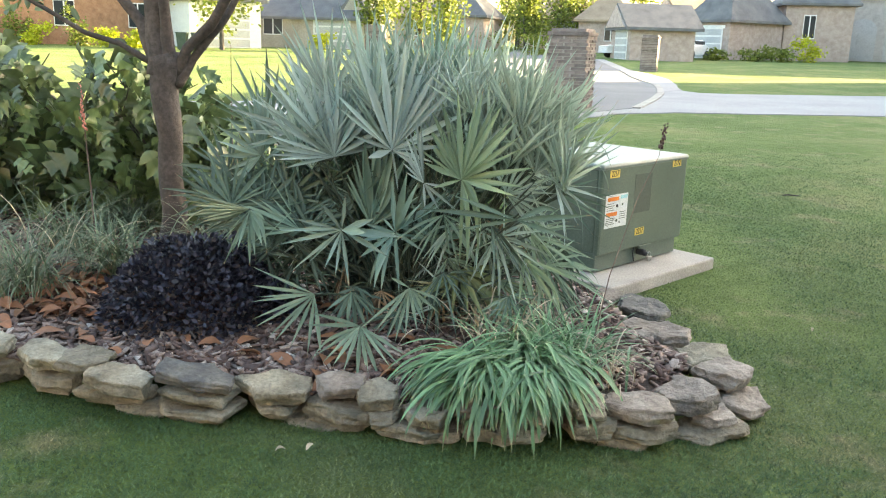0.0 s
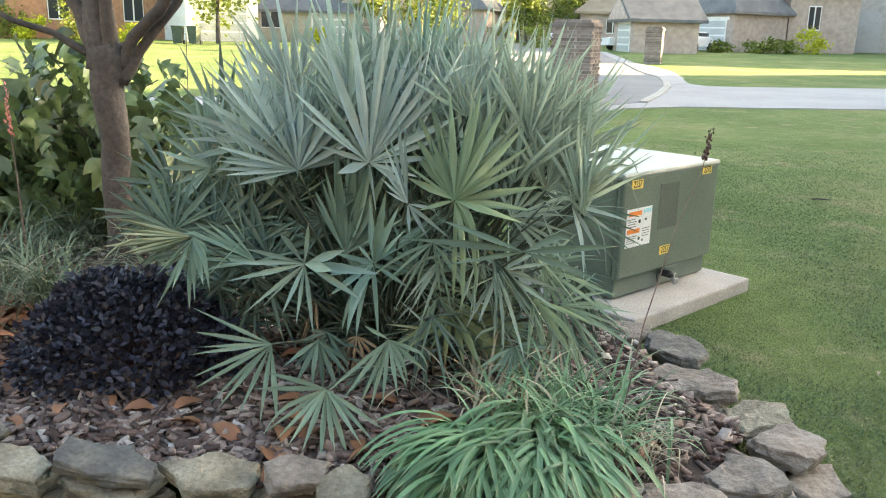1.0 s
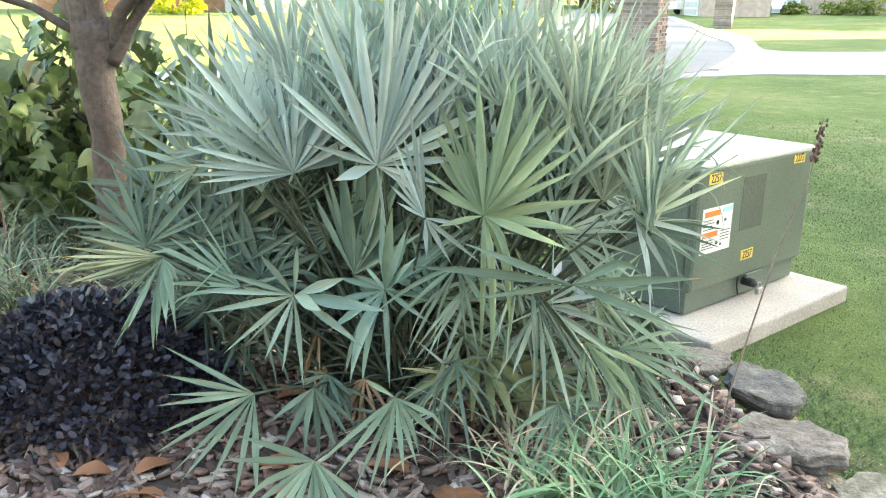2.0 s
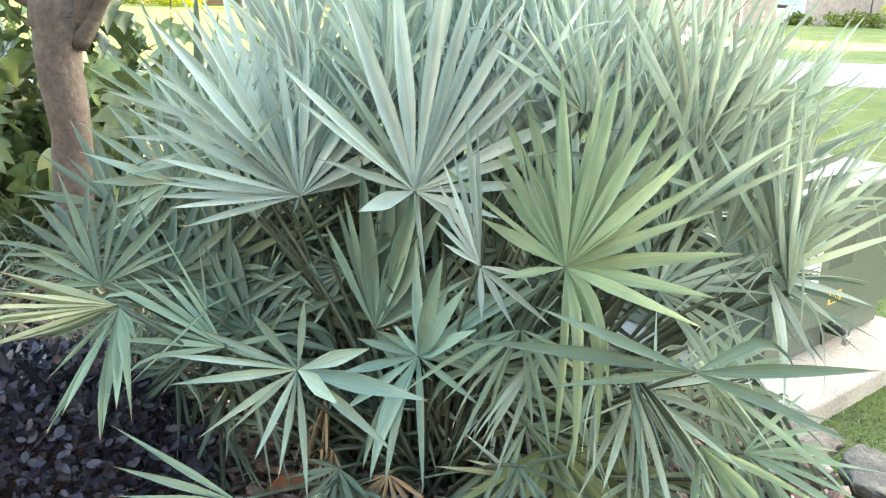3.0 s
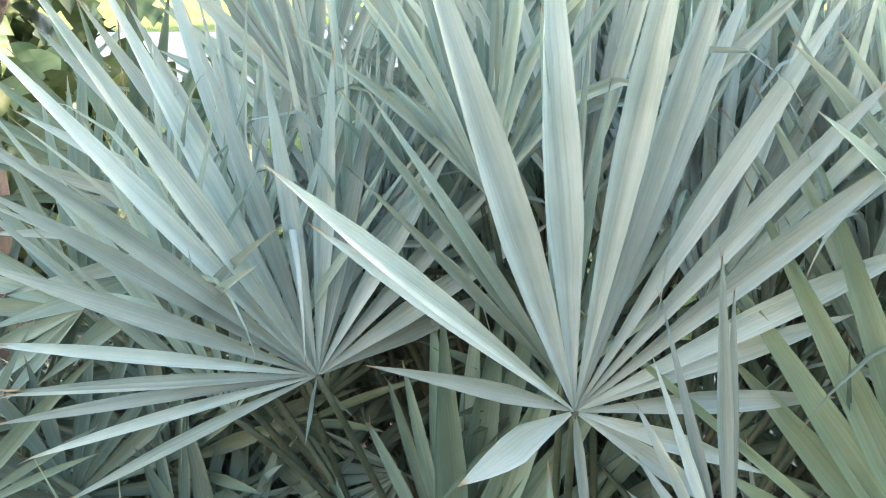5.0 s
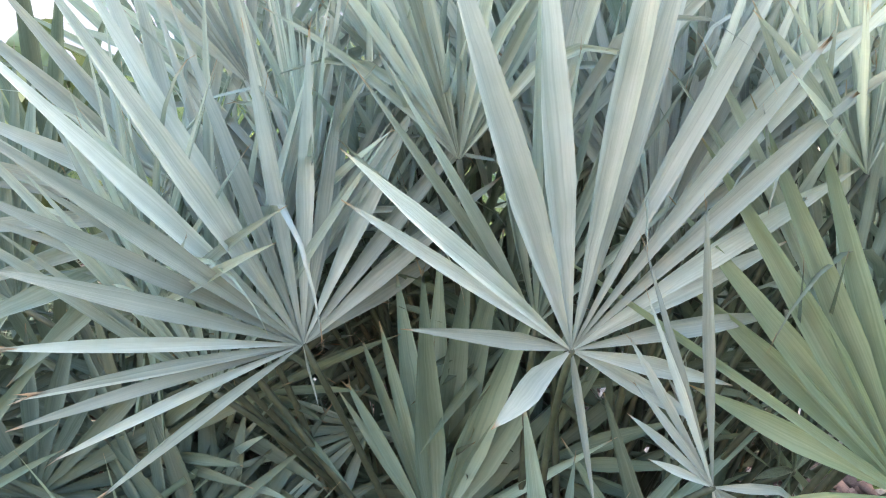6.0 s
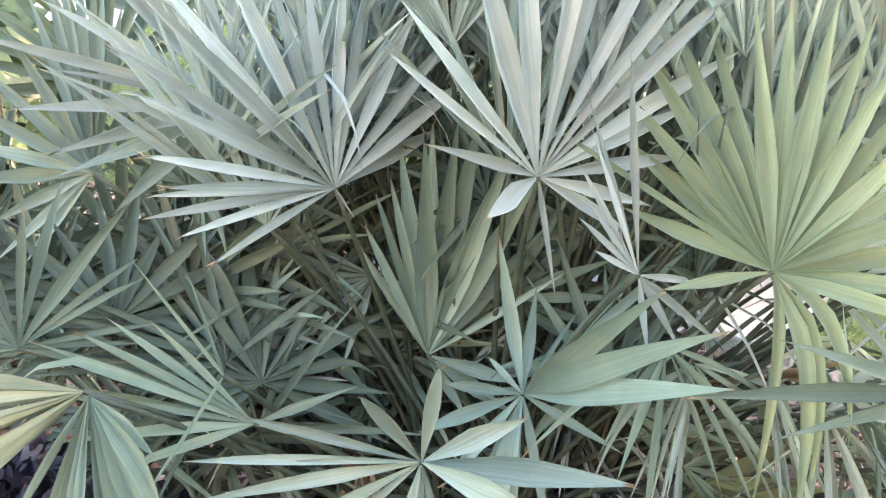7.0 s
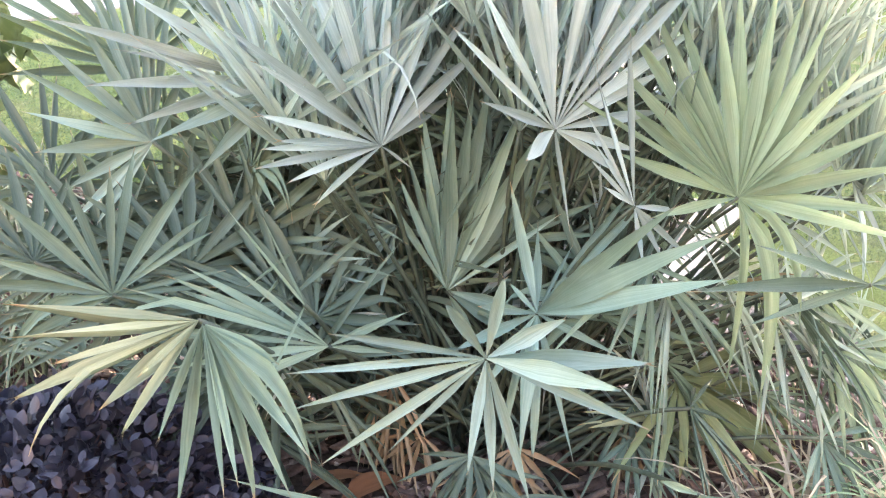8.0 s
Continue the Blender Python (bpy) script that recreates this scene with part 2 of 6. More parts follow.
def lawn_material():
    m, nt, b = nodes_of("lawn")
    p = coords(nt)
    f1, f2, f3 = noise_of(nt, 0.35, 5, p), noise_of(nt, 5.0, 5, p), noise_of(nt, 90.0, 5, p, 0.7)
    col = ramp(nt, f1, [(0.3, (0.088, 0.146, 0.038)), (0.5, (0.124, 0.186, 0.054)), (0.68, (0.20, 0.224, 0.088))])
    dry = ramp(nt, noise_of(nt, 1.6, 6, p, 0.62), [(0.56, (0, 0, 0)), (0.70, (0.75, 0.75, 0.75))])
    col = mix(nt, dry, col, (0.27, 0.25, 0.14))
    col = mix(nt, 0.55, col, ramp(nt, f2, [(0.3, (0.65, 0.7, 0.6)), (0.7, (1.35, 1.3, 1.35))]), "MULTIPLY")
    col = mix(nt, 0.7, col, ramp(nt, f3, [(0.3, (0.45, 0.5, 0.4)), (0.7, (1.5, 1.45, 1.5))]), "MULTIPLY")
    nt.links.new(col, b.inputs["Base Color"])
    b.inputs["Roughness"].default_value = 0.9
    b.inputs["Specular IOR Level"].default_value = 0.2
    bump(nt, b, f3, 0.8, 0.03)
    return m


def blade_material():
    m, nt, b = nodes_of("lawn_blade")
    p = coords(nt)
    geo = nt.nodes.new("ShaderNodeNewGeometry")
    f1, f2 = noise_of(nt, 0.7, 5, p), noise_of(nt, 6.0, 4, p)
    col = ramp(nt, f1, [(0.28, (0.050, 0.112, 0.037)), (0.52, (0.074, 0.142, 0.049)), (0.70, (0.155, 0.190, 0.088))])
    dry = ramp(nt, noise_of(nt, 1.6, 6, p, 0.62), [(0.56, (0, 0, 0)), (0.70, (0.75, 0.75, 0.75))])
    col = mix(nt, dry, col, (0.27, 0.25, 0.14))
    col = mix(nt, 0.7, col, ramp(nt, f2, [(0.3, (0.7, 0.75, 0.65)), (0.7, (1.3, 1.25, 1.3))]), "MULTIPLY")
    tone = ramp(nt, geo.outputs["Random Per Island"], [(0.0, (0.5, 0.55, 0.5)), (0.72, (1.2, 1.18, 1.15)), (0.9, (1.55, 1.42, 1.45)), (1.0, (2.3, 1.95, 2.05))])
    col = mix(nt, 1.0, col, tone, "MULTIPLY")
    nt.links.new(col, b.inputs["Base Color"])
    b.inputs["Roughness"].default_value = 0.6
    tr = nt.nodes.new("ShaderNodeBsdfTranslucent")
    nt.links.new(col, tr.inputs[0])
    ms = nt.nodes.new("ShaderNodeMixShader")
    ms.inputs[0].default_value = 0.35
    nt.links.new(b.outputs[0], ms.inputs[1])
    nt.links.new(tr.outputs[0], ms.inputs[2])
    nt.links.new(ms.outputs[0], nt.nodes["Material Output"].inputs[0])
    return m


M_GLASS, M_LAWN, M_BLADE = glass_material(), lawn_material(), blade_material()


# ---- building helpers ----
def finish(name, me, material, parent=None, label="", smooth=False):
    me.materials.append(material)
    if smooth:
        me.polygons.foreach_set("use_smooth", [True] * len(me.polygons))
    ob = new(name, me)
    if parent is not None:
        ob.parent = parent
    if label:
        tagged(ob, label)
    return ob


def part(name, bm, material, parent=None, label="", smooth=False):
    me = bpy.data.meshes.new(name)
    bm.to_mesh(me)
    bm.free()
    return finish(name, me, material, parent, label, smooth)


def sheet(name, verts, faces, material, parent=None, label="", uvs=None, smooth=False):
    """A mesh from computed vertices and faces of one size; uvs: one pair a vertex."""
    verts, faces = np.asarray(verts, dtype=np.float32), np.asarray(faces, dtype=np.int32)
    me = bpy.data.meshes.new(name)
    k = faces.shape[1]
    me.vertices.add(len(verts))
    me.vertices.foreach_set("co", verts.ravel())
    me.loops.add(faces.size)
    me.loops.foreach_set("vertex_index", faces.ravel())
    me.polygons.add(len(faces))
    me.polygons.foreach_set("loop_start", np.arange(len(faces), dtype=np.int32) * k)
    if uvs is not None:
        layer = me.uv_layers.new(name="UVMap")
        layer.data.foreach_set("uv", np.asarray(uvs, dtype=np.float32)[faces.ravel()].ravel())
    me.update(calc_edges=True)
    me.validate()
    return finish(name, me, material, parent, label, smooth)


def empty(name, at=(0, 0, 0), label="", category="", group="", kind=""):
    ob = new(name)
    ob.location = at
    ob.empty_display_size = 0.1
    return tagged(ob, label, category, group, kind)


def box(bm, lo, hi, m=None, bevel=0.0):
    lo, hi = Vector(lo), Vector(hi)
    mat = Matrix.Translation((lo + hi) / 2) @ Matrix.Diagonal((*(hi - lo), 1))
    out = bmesh.ops.create_cube(bm, size=1.0, matrix=(m @ mat) if m else mat)
    if bevel:
        edges = list({e for v in out["verts"] for e in v.link_edges})
        bmesh.ops.bevel(bm, geom=edges, offset=bevel, segments=2, profile=0.5, affect="EDGES")


def boxed(name, lo, hi, material, parent=None, label="", m=None, bevel=0.0):
    bm = bmesh.new()
    box(bm, lo, hi, m, bevel)
    return part(name, bm, material, parent, label)


def tube(bm, points, radii, sides=8, cap=True):
    points = [Vector(p) for p in points]
    rings, side = [], None
    for i, p in enumerate(points):
        way = (points[min(i + 1, len(points) - 1)] - points[max(i - 1, 0)]).normalized()
        if side is None:
            side = way.orthogonal().normalized()
        side = (side - way * side.dot(way)).normalized()
        other = way.cross(side)
        rings.append([bm.verts.new(p + radii[i] * (math.cos(a) * side + math.sin(a) * other)) for a in (2 * math.pi * k / sides for k in range(sides))])
    for a, b in zip(rings, rings[1:]):
        for k in range(sides):
            bm.faces.new((a[k], a[(k + 1) % sides], b[(k + 1) % sides], b[k]))
    if cap:
        bm.faces.new(rings[0][::-1])
        bm.faces.new(rings[-1])


def curve_points(a, b, c, n):
    """n + 1 points of a bow from a by way of b to c."""
    a, b, c = Vector(a), Vector(b), Vector(c)
    return [(1 - t) ** 2 * a + 2 * t * (1 - t) * b + t * t * c for t in (i / n for i in range(n + 1))]


def swell(x, y):
    """The lawn stands a little higher where it meets the edging."""
    return 0.04 * np.clip(1 - np.abs(y - 2.4) / 1.3, 0, 1) * np.clip(1.6 - x, 0, 1)


def rise(x, y):
    """The height of the land: level near the bed, rising gently beyond."""
    return 0.0150 * max(0.0, y - 18.0) + swell(x, y)


BED = [(-6.0, 3.1), (-1.5, 2.76), (-0.1, 2.66), (0.7, 2.74), (1.22, 2.86), (1.42, 3.08), (1.40, 3.42), (1.2, 3.8), (1.12, 4.2), (0.95, 4.5), (0.35, 5.2), (-1.0, 5.85), (-2.3, 6.5), (-6.0, 7.6)]


def inside(x, y, poly):
    hit = np.zeros(np.shape(x), dtype=bool)
    for (x0, y0), (x1, y1) in zip(poly, poly[1:] + poly[:1]):
        if y0 != y1:
            hit ^= ((y0 > y) != (y1 > y)) & (x < (x1 - x0) * (y - y0) / (y1 - y0) + x0)
    return hit


def mulch_height(x, y):
    return 0.125 + 0.02 * noise.noise((x * 1.7, y * 1.7, 0)) + 0.01 * noise.noise((x * 7, y * 7, 3)) + 0.04 * max(0.0, 1 - math.hypot(x - 0.05, y - 3.7))


# ---- ground ----
def ground():
    xs = sorted(set([-400, -200, -100, -60, -40, -30, -20, -14, -10] + [v * 0.5 for v in range(-16, 25)] + [16, 20, 30, 40, 60, 100, 200, 400]))
    ys = sorted(set([-300, -100, -50, -20, -10, -5] + [v * 0.5 for v in range(-4, 30)] + [18, 22, 26, 30, 35, 40, 50, 60, 80, 100, 140, 200, 400, 1200]))
    verts = [(x, y, min(rise(x, y), 1.6) + (0.012 * noise.noise((x * 0.8, y * 0.8, 1)) - 0.012 if -8 < x < 12 and -2 < y < 14 else 0)) for y in ys for x in xs]
    w = len(xs)
    faces = [(j * w + i, j * w + i + 1, (j + 1) * w + i + 1, (j + 1) * w + i) for j in range(len(ys) - 1) for i in range(w - 1)]
    tagged(sheet("ground", verts, faces, M_LAWN, smooth=True), "green mown lawn with pale worn patches", "lawn", kind="structure")


def slab_on_land(name, outline, thick, material, label, category):
    """A paved area over the land, with a real edge."""
    bm = bmesh.new()
    top = [bm.verts.new((x, y, rise(x, y) + thick)) for x, y in outline]
    low = [bm.verts.new((x, y, rise(x, y) - 0.15)) for x, y in outline]
    bm.faces.new(top)
    for i in range(len(top)):
        j = (i + 1) % len(top)
        bm.faces.new((low[i], low[j], top[j], top[i]))
    bmesh.ops.triangulate(bm, faces=bm.faces[:])
    bmesh.ops.recalc_face_normals(bm, faces=bm.faces[:])
    return tagged(part(name, bm, material), label, category, kind="structure")


ground()
slab_on_land("street", [(-40, -4), (-9, 6.5), (-3.6, 10.8), (-1.0, 15.5), (1.5, 18.4), (1.9, 19.2), (3.4, 20.2), (4.8, 20.5), (8.5, 21.5), (20, 25.3), (60, 38.5), (60, 48), (20, 32.6), (11.2, 29.4), (6.1, 27.7), (5.0, 27.6), (4.55, 28.4), (1.0, 28.0), (-6, 27), (-6.3, 18.9), (-14, 13.5), (-40, 6)], 0.02, M_STREET, "pale grey concrete street that curves past the lawn", "street")
slab_on_land("gutter", [(3.4, 27.4), (4.55, 28.38), (4.6, 30.2), (4.75, 31.6), (4.85, 35.4), (4.5, 40), (3.9, 43.5), (3.2, 60), (2.5, 60), (3.2, 43), (3.3, 36), (3.5, 32)], 0.026, M_STREET, "pale concrete gutter along the side road", "gutter")
slab_on_land("side_road", [(1.3, 19.2), (2.4, 20.8), (3.1, 23.9), (3.55, 26.5), (3.75, 28.8), (3.85, 31), (3.7, 32.4), (3.45, 36), (3.3, 43), (2.6, 60), (0.4, 95), (-4.4, 95), (-4, 60), (-3.6, 47), (-4.3, 36), (-5.2, 28), (-5.6, 20), (-4.4, 15), (-2.6, 14.6), (-0.6, 17)], 0.03, M_ASPHALT, "worn grey asphalt side road between the brick pillars", "road")
slab_on_land("kerb", [(2.4, 20.8), (3.1, 23.9), (3.55, 26.5), (3.75, 28.8), (3.85, 31), (3.7, 32.4), (3.45, 36), (3.3, 43), (3.5, 43), (3.65, 36), (3.9, 32.4), (4.05, 31), (3.95, 28.8), (3.75, 26.4), (3.3, 23.8), (2.6, 20.75)], 0.06, M_CONCRETE, "pale concrete kerb curving into the side road", "kerb")


def mulch_bed():
    rng = np.random.default_rng(5)
    step, verts, faces, index = 0.08, [], [], {}
    xs, ys = np.arange(-5.5, 1.6, step), np.arange(2.6, 8.4, step)
    for j, y in enumerate(ys):
        for i, x in enumerate(xs):
            index[i, j] = len(verts)
            verts.append((x, y, mulch_height(x, y)))
    gx, gy = np.meshgrid(xs + step / 2, ys + step / 2)
    ok = inside(gx, gy, BED)
    for j in range(len(ys) - 1):
        for i in range(len(xs) - 1):
            if ok[j, i]:
                faces.append((index[i, j], index[i + 1, j], index[i + 1, j + 1], index[i, j + 1]))
    tagged(sheet("mulch", verts, faces, M_SOIL, smooth=True), "dark brown mulch soil of the raised bed", "mulch", kind="structure")
    # bark chips
    n = 22000
    x, y = rng.uniform(-5.5, 1.45, n), 2.66 + 3.6 * rng.random(n) ** 1.5
    keep = inside(x, y, BED)
    x, y = x[keep], y[keep]
    n = len(x)
    z = np.array([mulch_height(a, b) for a, b in zip(x, y)])
    size = np.stack([rng.uniform(0.014, 0.045, n), rng.uniform(0.007, 0.017, n), rng.uniform(0.003, 0.007, n)], 1)
    corner = np.array([(a, b, c) for c in (-1, 1) for b in (-1, 1) for a in (-1, 1)], float)
    v = corner[None] * size[:, None] * rng.uniform(0.65, 1.2, (n, 8, 3))
    yaw, tilt, roll = rng.uniform(0, 6.28, n), rng.normal(0, 0.35, n), rng.normal(0, 0.35, n)
    cy, sy, ct, st, cr, sr = np.cos(yaw), np.sin(yaw), np.cos(tilt), np.sin(tilt), np.cos(roll), np.sin(roll)
    v = np.stack([v[..., 0] * ct[:, None] + v[..., 2] * st[:, None], v[..., 1], -v[..., 0] * st[:, None] + v[..., 2] * ct[:, None]], -1)
    v = np.stack([v[..., 0], v[..., 1] * cr[:, None] - v[..., 2] * sr[:, None], v[..., 1] * sr[:, None] + v[..., 2] * cr[:, None]], -1)
    v = np.stack([v[..., 0] * cy[:, None] - v[..., 1] * sy[:, None], v[..., 0] * sy[:, None] + v[..., 1] * cy[:, None], v[..., 2]], -1)
    v += np.stack([x, y, z + rng.uniform(0.0, 0.016, n)], 1)[:, None]
    quad = np.array([(0, 2, 3, 1), (4, 5, 7, 6), (0, 1, 5, 4), (1, 3, 7, 5), (3, 2, 6, 7), (2, 0, 4, 6)])
    f = (np.arange(n)[:, None, None] * 8 + quad[None]).reshape(-1, 4)
    tagged(sheet("bark_chips", v.reshape(-1, 3), f, M_CHIPS), "loose grey-brown bark chips strewn over the bed", "bark chips", kind="stuff")


def chips_material():
    m, nt, b = nodes_of("bark_chips")
    geo = nt.nodes.new("ShaderNodeNewGeometry")
    col = ramp(nt, geo.outputs["Random Per Island"], [(0.0, (0.06, 0.038, 0.033)), (0.35, (0.135, 0.088, 0.075)), (0.7, (0.22, 0.16, 0.135)), (0.92, (0.34, 0.28, 0.245)), (1.0, (0.50, 0.45, 0.40))])
    f = noise_of(nt, 120.0, 5, coords(nt), 0.7)
    col = mix(nt, 0.7, col, ramp(nt, f, [(0.3, (0.5, 0.5, 0.5)), (0.7, (1.4, 1.4, 1.4))]), "MULTIPLY")
    nt.links.new(col, b.inputs["Base Color"])
    b.inputs["Roughness"].default_value = 0.9
    bump(nt, b, f, 0.5, 0.004)
    return m


M_CHIPS = chips_material()
mulch_bed()


def lawn_blades():
    rng = np.random.default_rng(8)
    n = 1200000
    d = 14.0 * rng.random(n) ** 1.15
    a = rng.uniform(-1.25, 1.0, n)
    x, y = 0.75 + d * np.sin(a) * 1.0, 0.9 + d * np.cos(a)
    px, py = (x - 1.045) * 0.616 + (y - 4.95) * 0.788, -(x - 1.045) * 0.788 + (y - 4.95) * 0.616
    pad = (px > -0.2) & (px < 1.08) & (py > -0.24) & (py < 1.02)
    edge = [(qx, qy - 0.02) if qy < 3 else (qx + 0.05, qy) for qx, qy in BED]
    keep = ~inside(x, y, edge) & ~pad & (rng.random(n) < np.clip((14.0 - d) / 7.0, 0, 1))
    x, y, d = x[keep], y[keep], d[keep]
    n = len(x)
    h = rng.uniform(0.009, 0.024, n)
    w = rng.uniform(0.0013, 0.0027, n) * (1 + d * 0.16)
    yaw, lean = rng.uniform(0, 6.28, n), rng.uniform(0.75, 1.52, n)
    side = np.stack([-np.sin(yaw), np.cos(yaw), np.zeros(n)], 1) * w[:, None]
    way = np.stack([np.cos(yaw) * np.sin(lean), np.sin(yaw) * np.sin(lean), np.cos(lean)], 1) * h[:, None]
    p = np.stack([x, y, swell(x, y) - 0.010], 1)
    v = np.stack([p - side, p + side, p + way], 1).reshape(-1, 3)
    f = np.arange(n)[:, None] * 3 + np.array([[0, 1, 2]])
    uv = np.tile(np.array([(0, 0), (1, 0), (0.5, 1)]), (n, 1))
    tagged(sheet("lawn_grass", v, f, M_BLADE, uvs=uv), "short green lawn grass blades round the bed", "grass", kind="stuff")


lawn_blades()


# ---- stone edging ----
def stone(parent, x, y, z, w, d, h, turn, seed, material, tilt=8.0):
    """A rough ledge stone: an uneven slab with chipped corners, split layers on its edge and a worn top."""
    r = random.Random(seed * 13 + 5)
    off = Vector((seed * 3.1, seed * 1.7, seed))
    count = r.randint(5, 7)
    turns = [2 * math.pi * (k + r.uniform(-0.26, 0.26)) / count + 0.5 for k in range(count)]
    corners = []
    for a in turns:
        k = 1 / (abs(math.cos(a)) ** 3.4 + abs(math.sin(a)) ** 3.4) ** (1 / 3.4)
        corners.append(Vector((math.cos(a), math.sin(a), 0)) * k * r.uniform(0.86, 1.16))
    outline = [c.lerp(corners[(k + 1) % count], q / 5) for k, c in enumerate(corners) for q in range(5)]
    sides = len(outline)
    under = r.uniform(0.80, 0.94)
    rings = ((0.5, -0.50), (under, -0.49), (under + 0.05, -0.30), (0.96, -0.12), (1.0, 0.05), (0.975, 0.22), (0.985, 0.36), (0.955, 0.46), (0.90, 0.49), (0.68, 0.50), (0.42, 0.51), (0.2, 0.50))
    bm = bmesh.new()
    loops = []
    for f, g in rings:
        loop = []
        for k in range(sides):
            p = Vector((outline[k].x * f * w / 2, outline[k].y * f * d / 2, g * h))
            flat = Vector((p.x, p.y, 0))
            split = noise.noise(Vector((p.x * 9, p.y * 9, p.z * 34)) + off)
            push = noise.noise(p * 12 + off) * 0.016 + noise.noise(p * 34 + off) * 0.014 + split * 0.012
            if flat.length > 0.01 and f > 0.8:
                p += flat.normalized() * push
            p.z += (noise.noise(Vector((p.x * 7, p.y * 7, 3)) + off) * 0.014 + noise.noise(Vector((p.x * 24, p.y * 24, 9)) + off) * 0.008) * (1 if g > 0.2 else 0.5)
            loop.append(bm.verts.new(p))
        loops.append(loop)
    for a, b in zip(loops, loops[1:]):
        for k in range(sides):
            bm.faces.new((a[k], a[(k + 1) % sides], b[(k + 1) % sides], b[k]))
    bm.faces.new(loops[0][::-1])
    bm.faces.new(loops[-1])
    bmesh.ops.triangulate(bm, faces=bm.faces[:])
    bmesh.ops.transform(bm, matrix=pose(x, y, z, tilt + r.uniform(-4, 4), r.uniform(-6, 6), turn), verts=bm.verts[:])
    return part("stone", bm, material, parent)


# along the front: x, front edge y, z, width, height as seen
EDGE_TOP = [(-1.62, 2.66, .20, .30, .12), (-1.28, 2.61, .199, .27, .12), (-1.06, 2.55, .215, .20, .094), (-.88, 2.48, .178, .29, .12), (-.57, 2.51, .20, .31, .085), (-.27, 2.55, .165, .30, .12), (-.02, 2.57, .188, .19, .096), (.16, 2.53, .181, .17, .11), (.36, 2.50, .142, .23, .096), (.55, 2.53, .180, .18, .118), (.74, 2.57, .17, .20, .10), (.94, 2.63, .186, .17, .095), (1.15, 2.67, .175, .26, .124)]
EDGE_LOW = [(-1.60, 2.64, .095, .33, .10), (-1.28, 2.61, .095, .29, .091), (-.93, 2.53, .085, .30, .07), (-.57, 2.51, .130, .29, .045), (-.58, 2.50, .068, .34, .055), (-.28, 2.57, .075, .25, .06), (.0, 2.53, .095, .29, .094), (.18, 2.52, .115, .16, .05), (.32, 2.50, .072, .32, .055), (.64, 2.54, .084, .33, .07), (.96, 2.63, .095, .18, .075), (1.19, 2.68, .077, .26, .06), (-.08, 2.56, .03, .40, .05), (1.08, 2.68, .03, .30, .05), (-.75, 2.54, .035, .30, .05)]
EDGE_CORNER = [(1.37, 2.96, .140, .25, .24, .085, 25), (1.56, 3.21, .150, .28, .24, .085, 50), (1.63, 3.14, .055, .27, .22, .065, 40), (1.47, 2.97, .065, .16, .18, .06, 10), (1.47, 2.93, .015, .34, .22, .05, 30), (1.51, 3.48, .125, .25, .20, .06, 15), (1.32, 3.79, .115, .40, .27, .085, -8), (1.29, 4.19, .115, .28, .24, .09, -25), (1.09, 4.41, .10, .27, .20, .08, 10), (1.55, 3.35, .04, .32, .22, .07, 75), (1.42, 3.66, .04, .34, .2, .07, 100), (1.33, 4.02, .035, .36, .2, .07, 105)]


def stone_edging():
    rim = empty("stone_edging", (0, 0, 0), "dry-stacked edging of rough tan and grey ledge stones round the bed", "stone edging")
    for i, (x, y, z, w, h) in enumerate(EDGE_LOW):
        stone(rim, x, y + 0.115, z - 0.012, w * 1.02, 0.22, h * 0.92, random.Random(i * 7).uniform(-7, 7), i, M_STONE, 1.0)
    for i, (x, y, z, w, h) in enumerate(EDGE_TOP):
        thick = min(0.066, h * 0.54)
        deep = max(0.17, 2.0 * (h - thick) + 0.05)
        stone(rim, x, y + deep / 2, z - h / 2 + thick / 2 + 0.012, w * 1.04, deep, thick, random.Random(i * 11 + 3).uniform(-9, 9), i + 40, M_SLATE if i == 4 else M_BROWNSTONE if i in (6, 9, 12) else M_STONE, 7.0)
    for i, (x, y, z, w, d, h, turn) in enumerate(EDGE_CORNER):
        stone(rim, x, y, z - h * 0.12, w * 0.98, d * 0.98, h * 0.84, turn, 90 + i, M_SLATE if i == 7 else M_BROWNSTONE if i in (0, 1, 2, 3, 6, 8) else M_STONE, 5.0)


stone_edging()


# ---- fan palm ----
PALM_BASE = Vector((0.05, 3.85, 0.13))
DOWN = Vector((0, 0, -1))


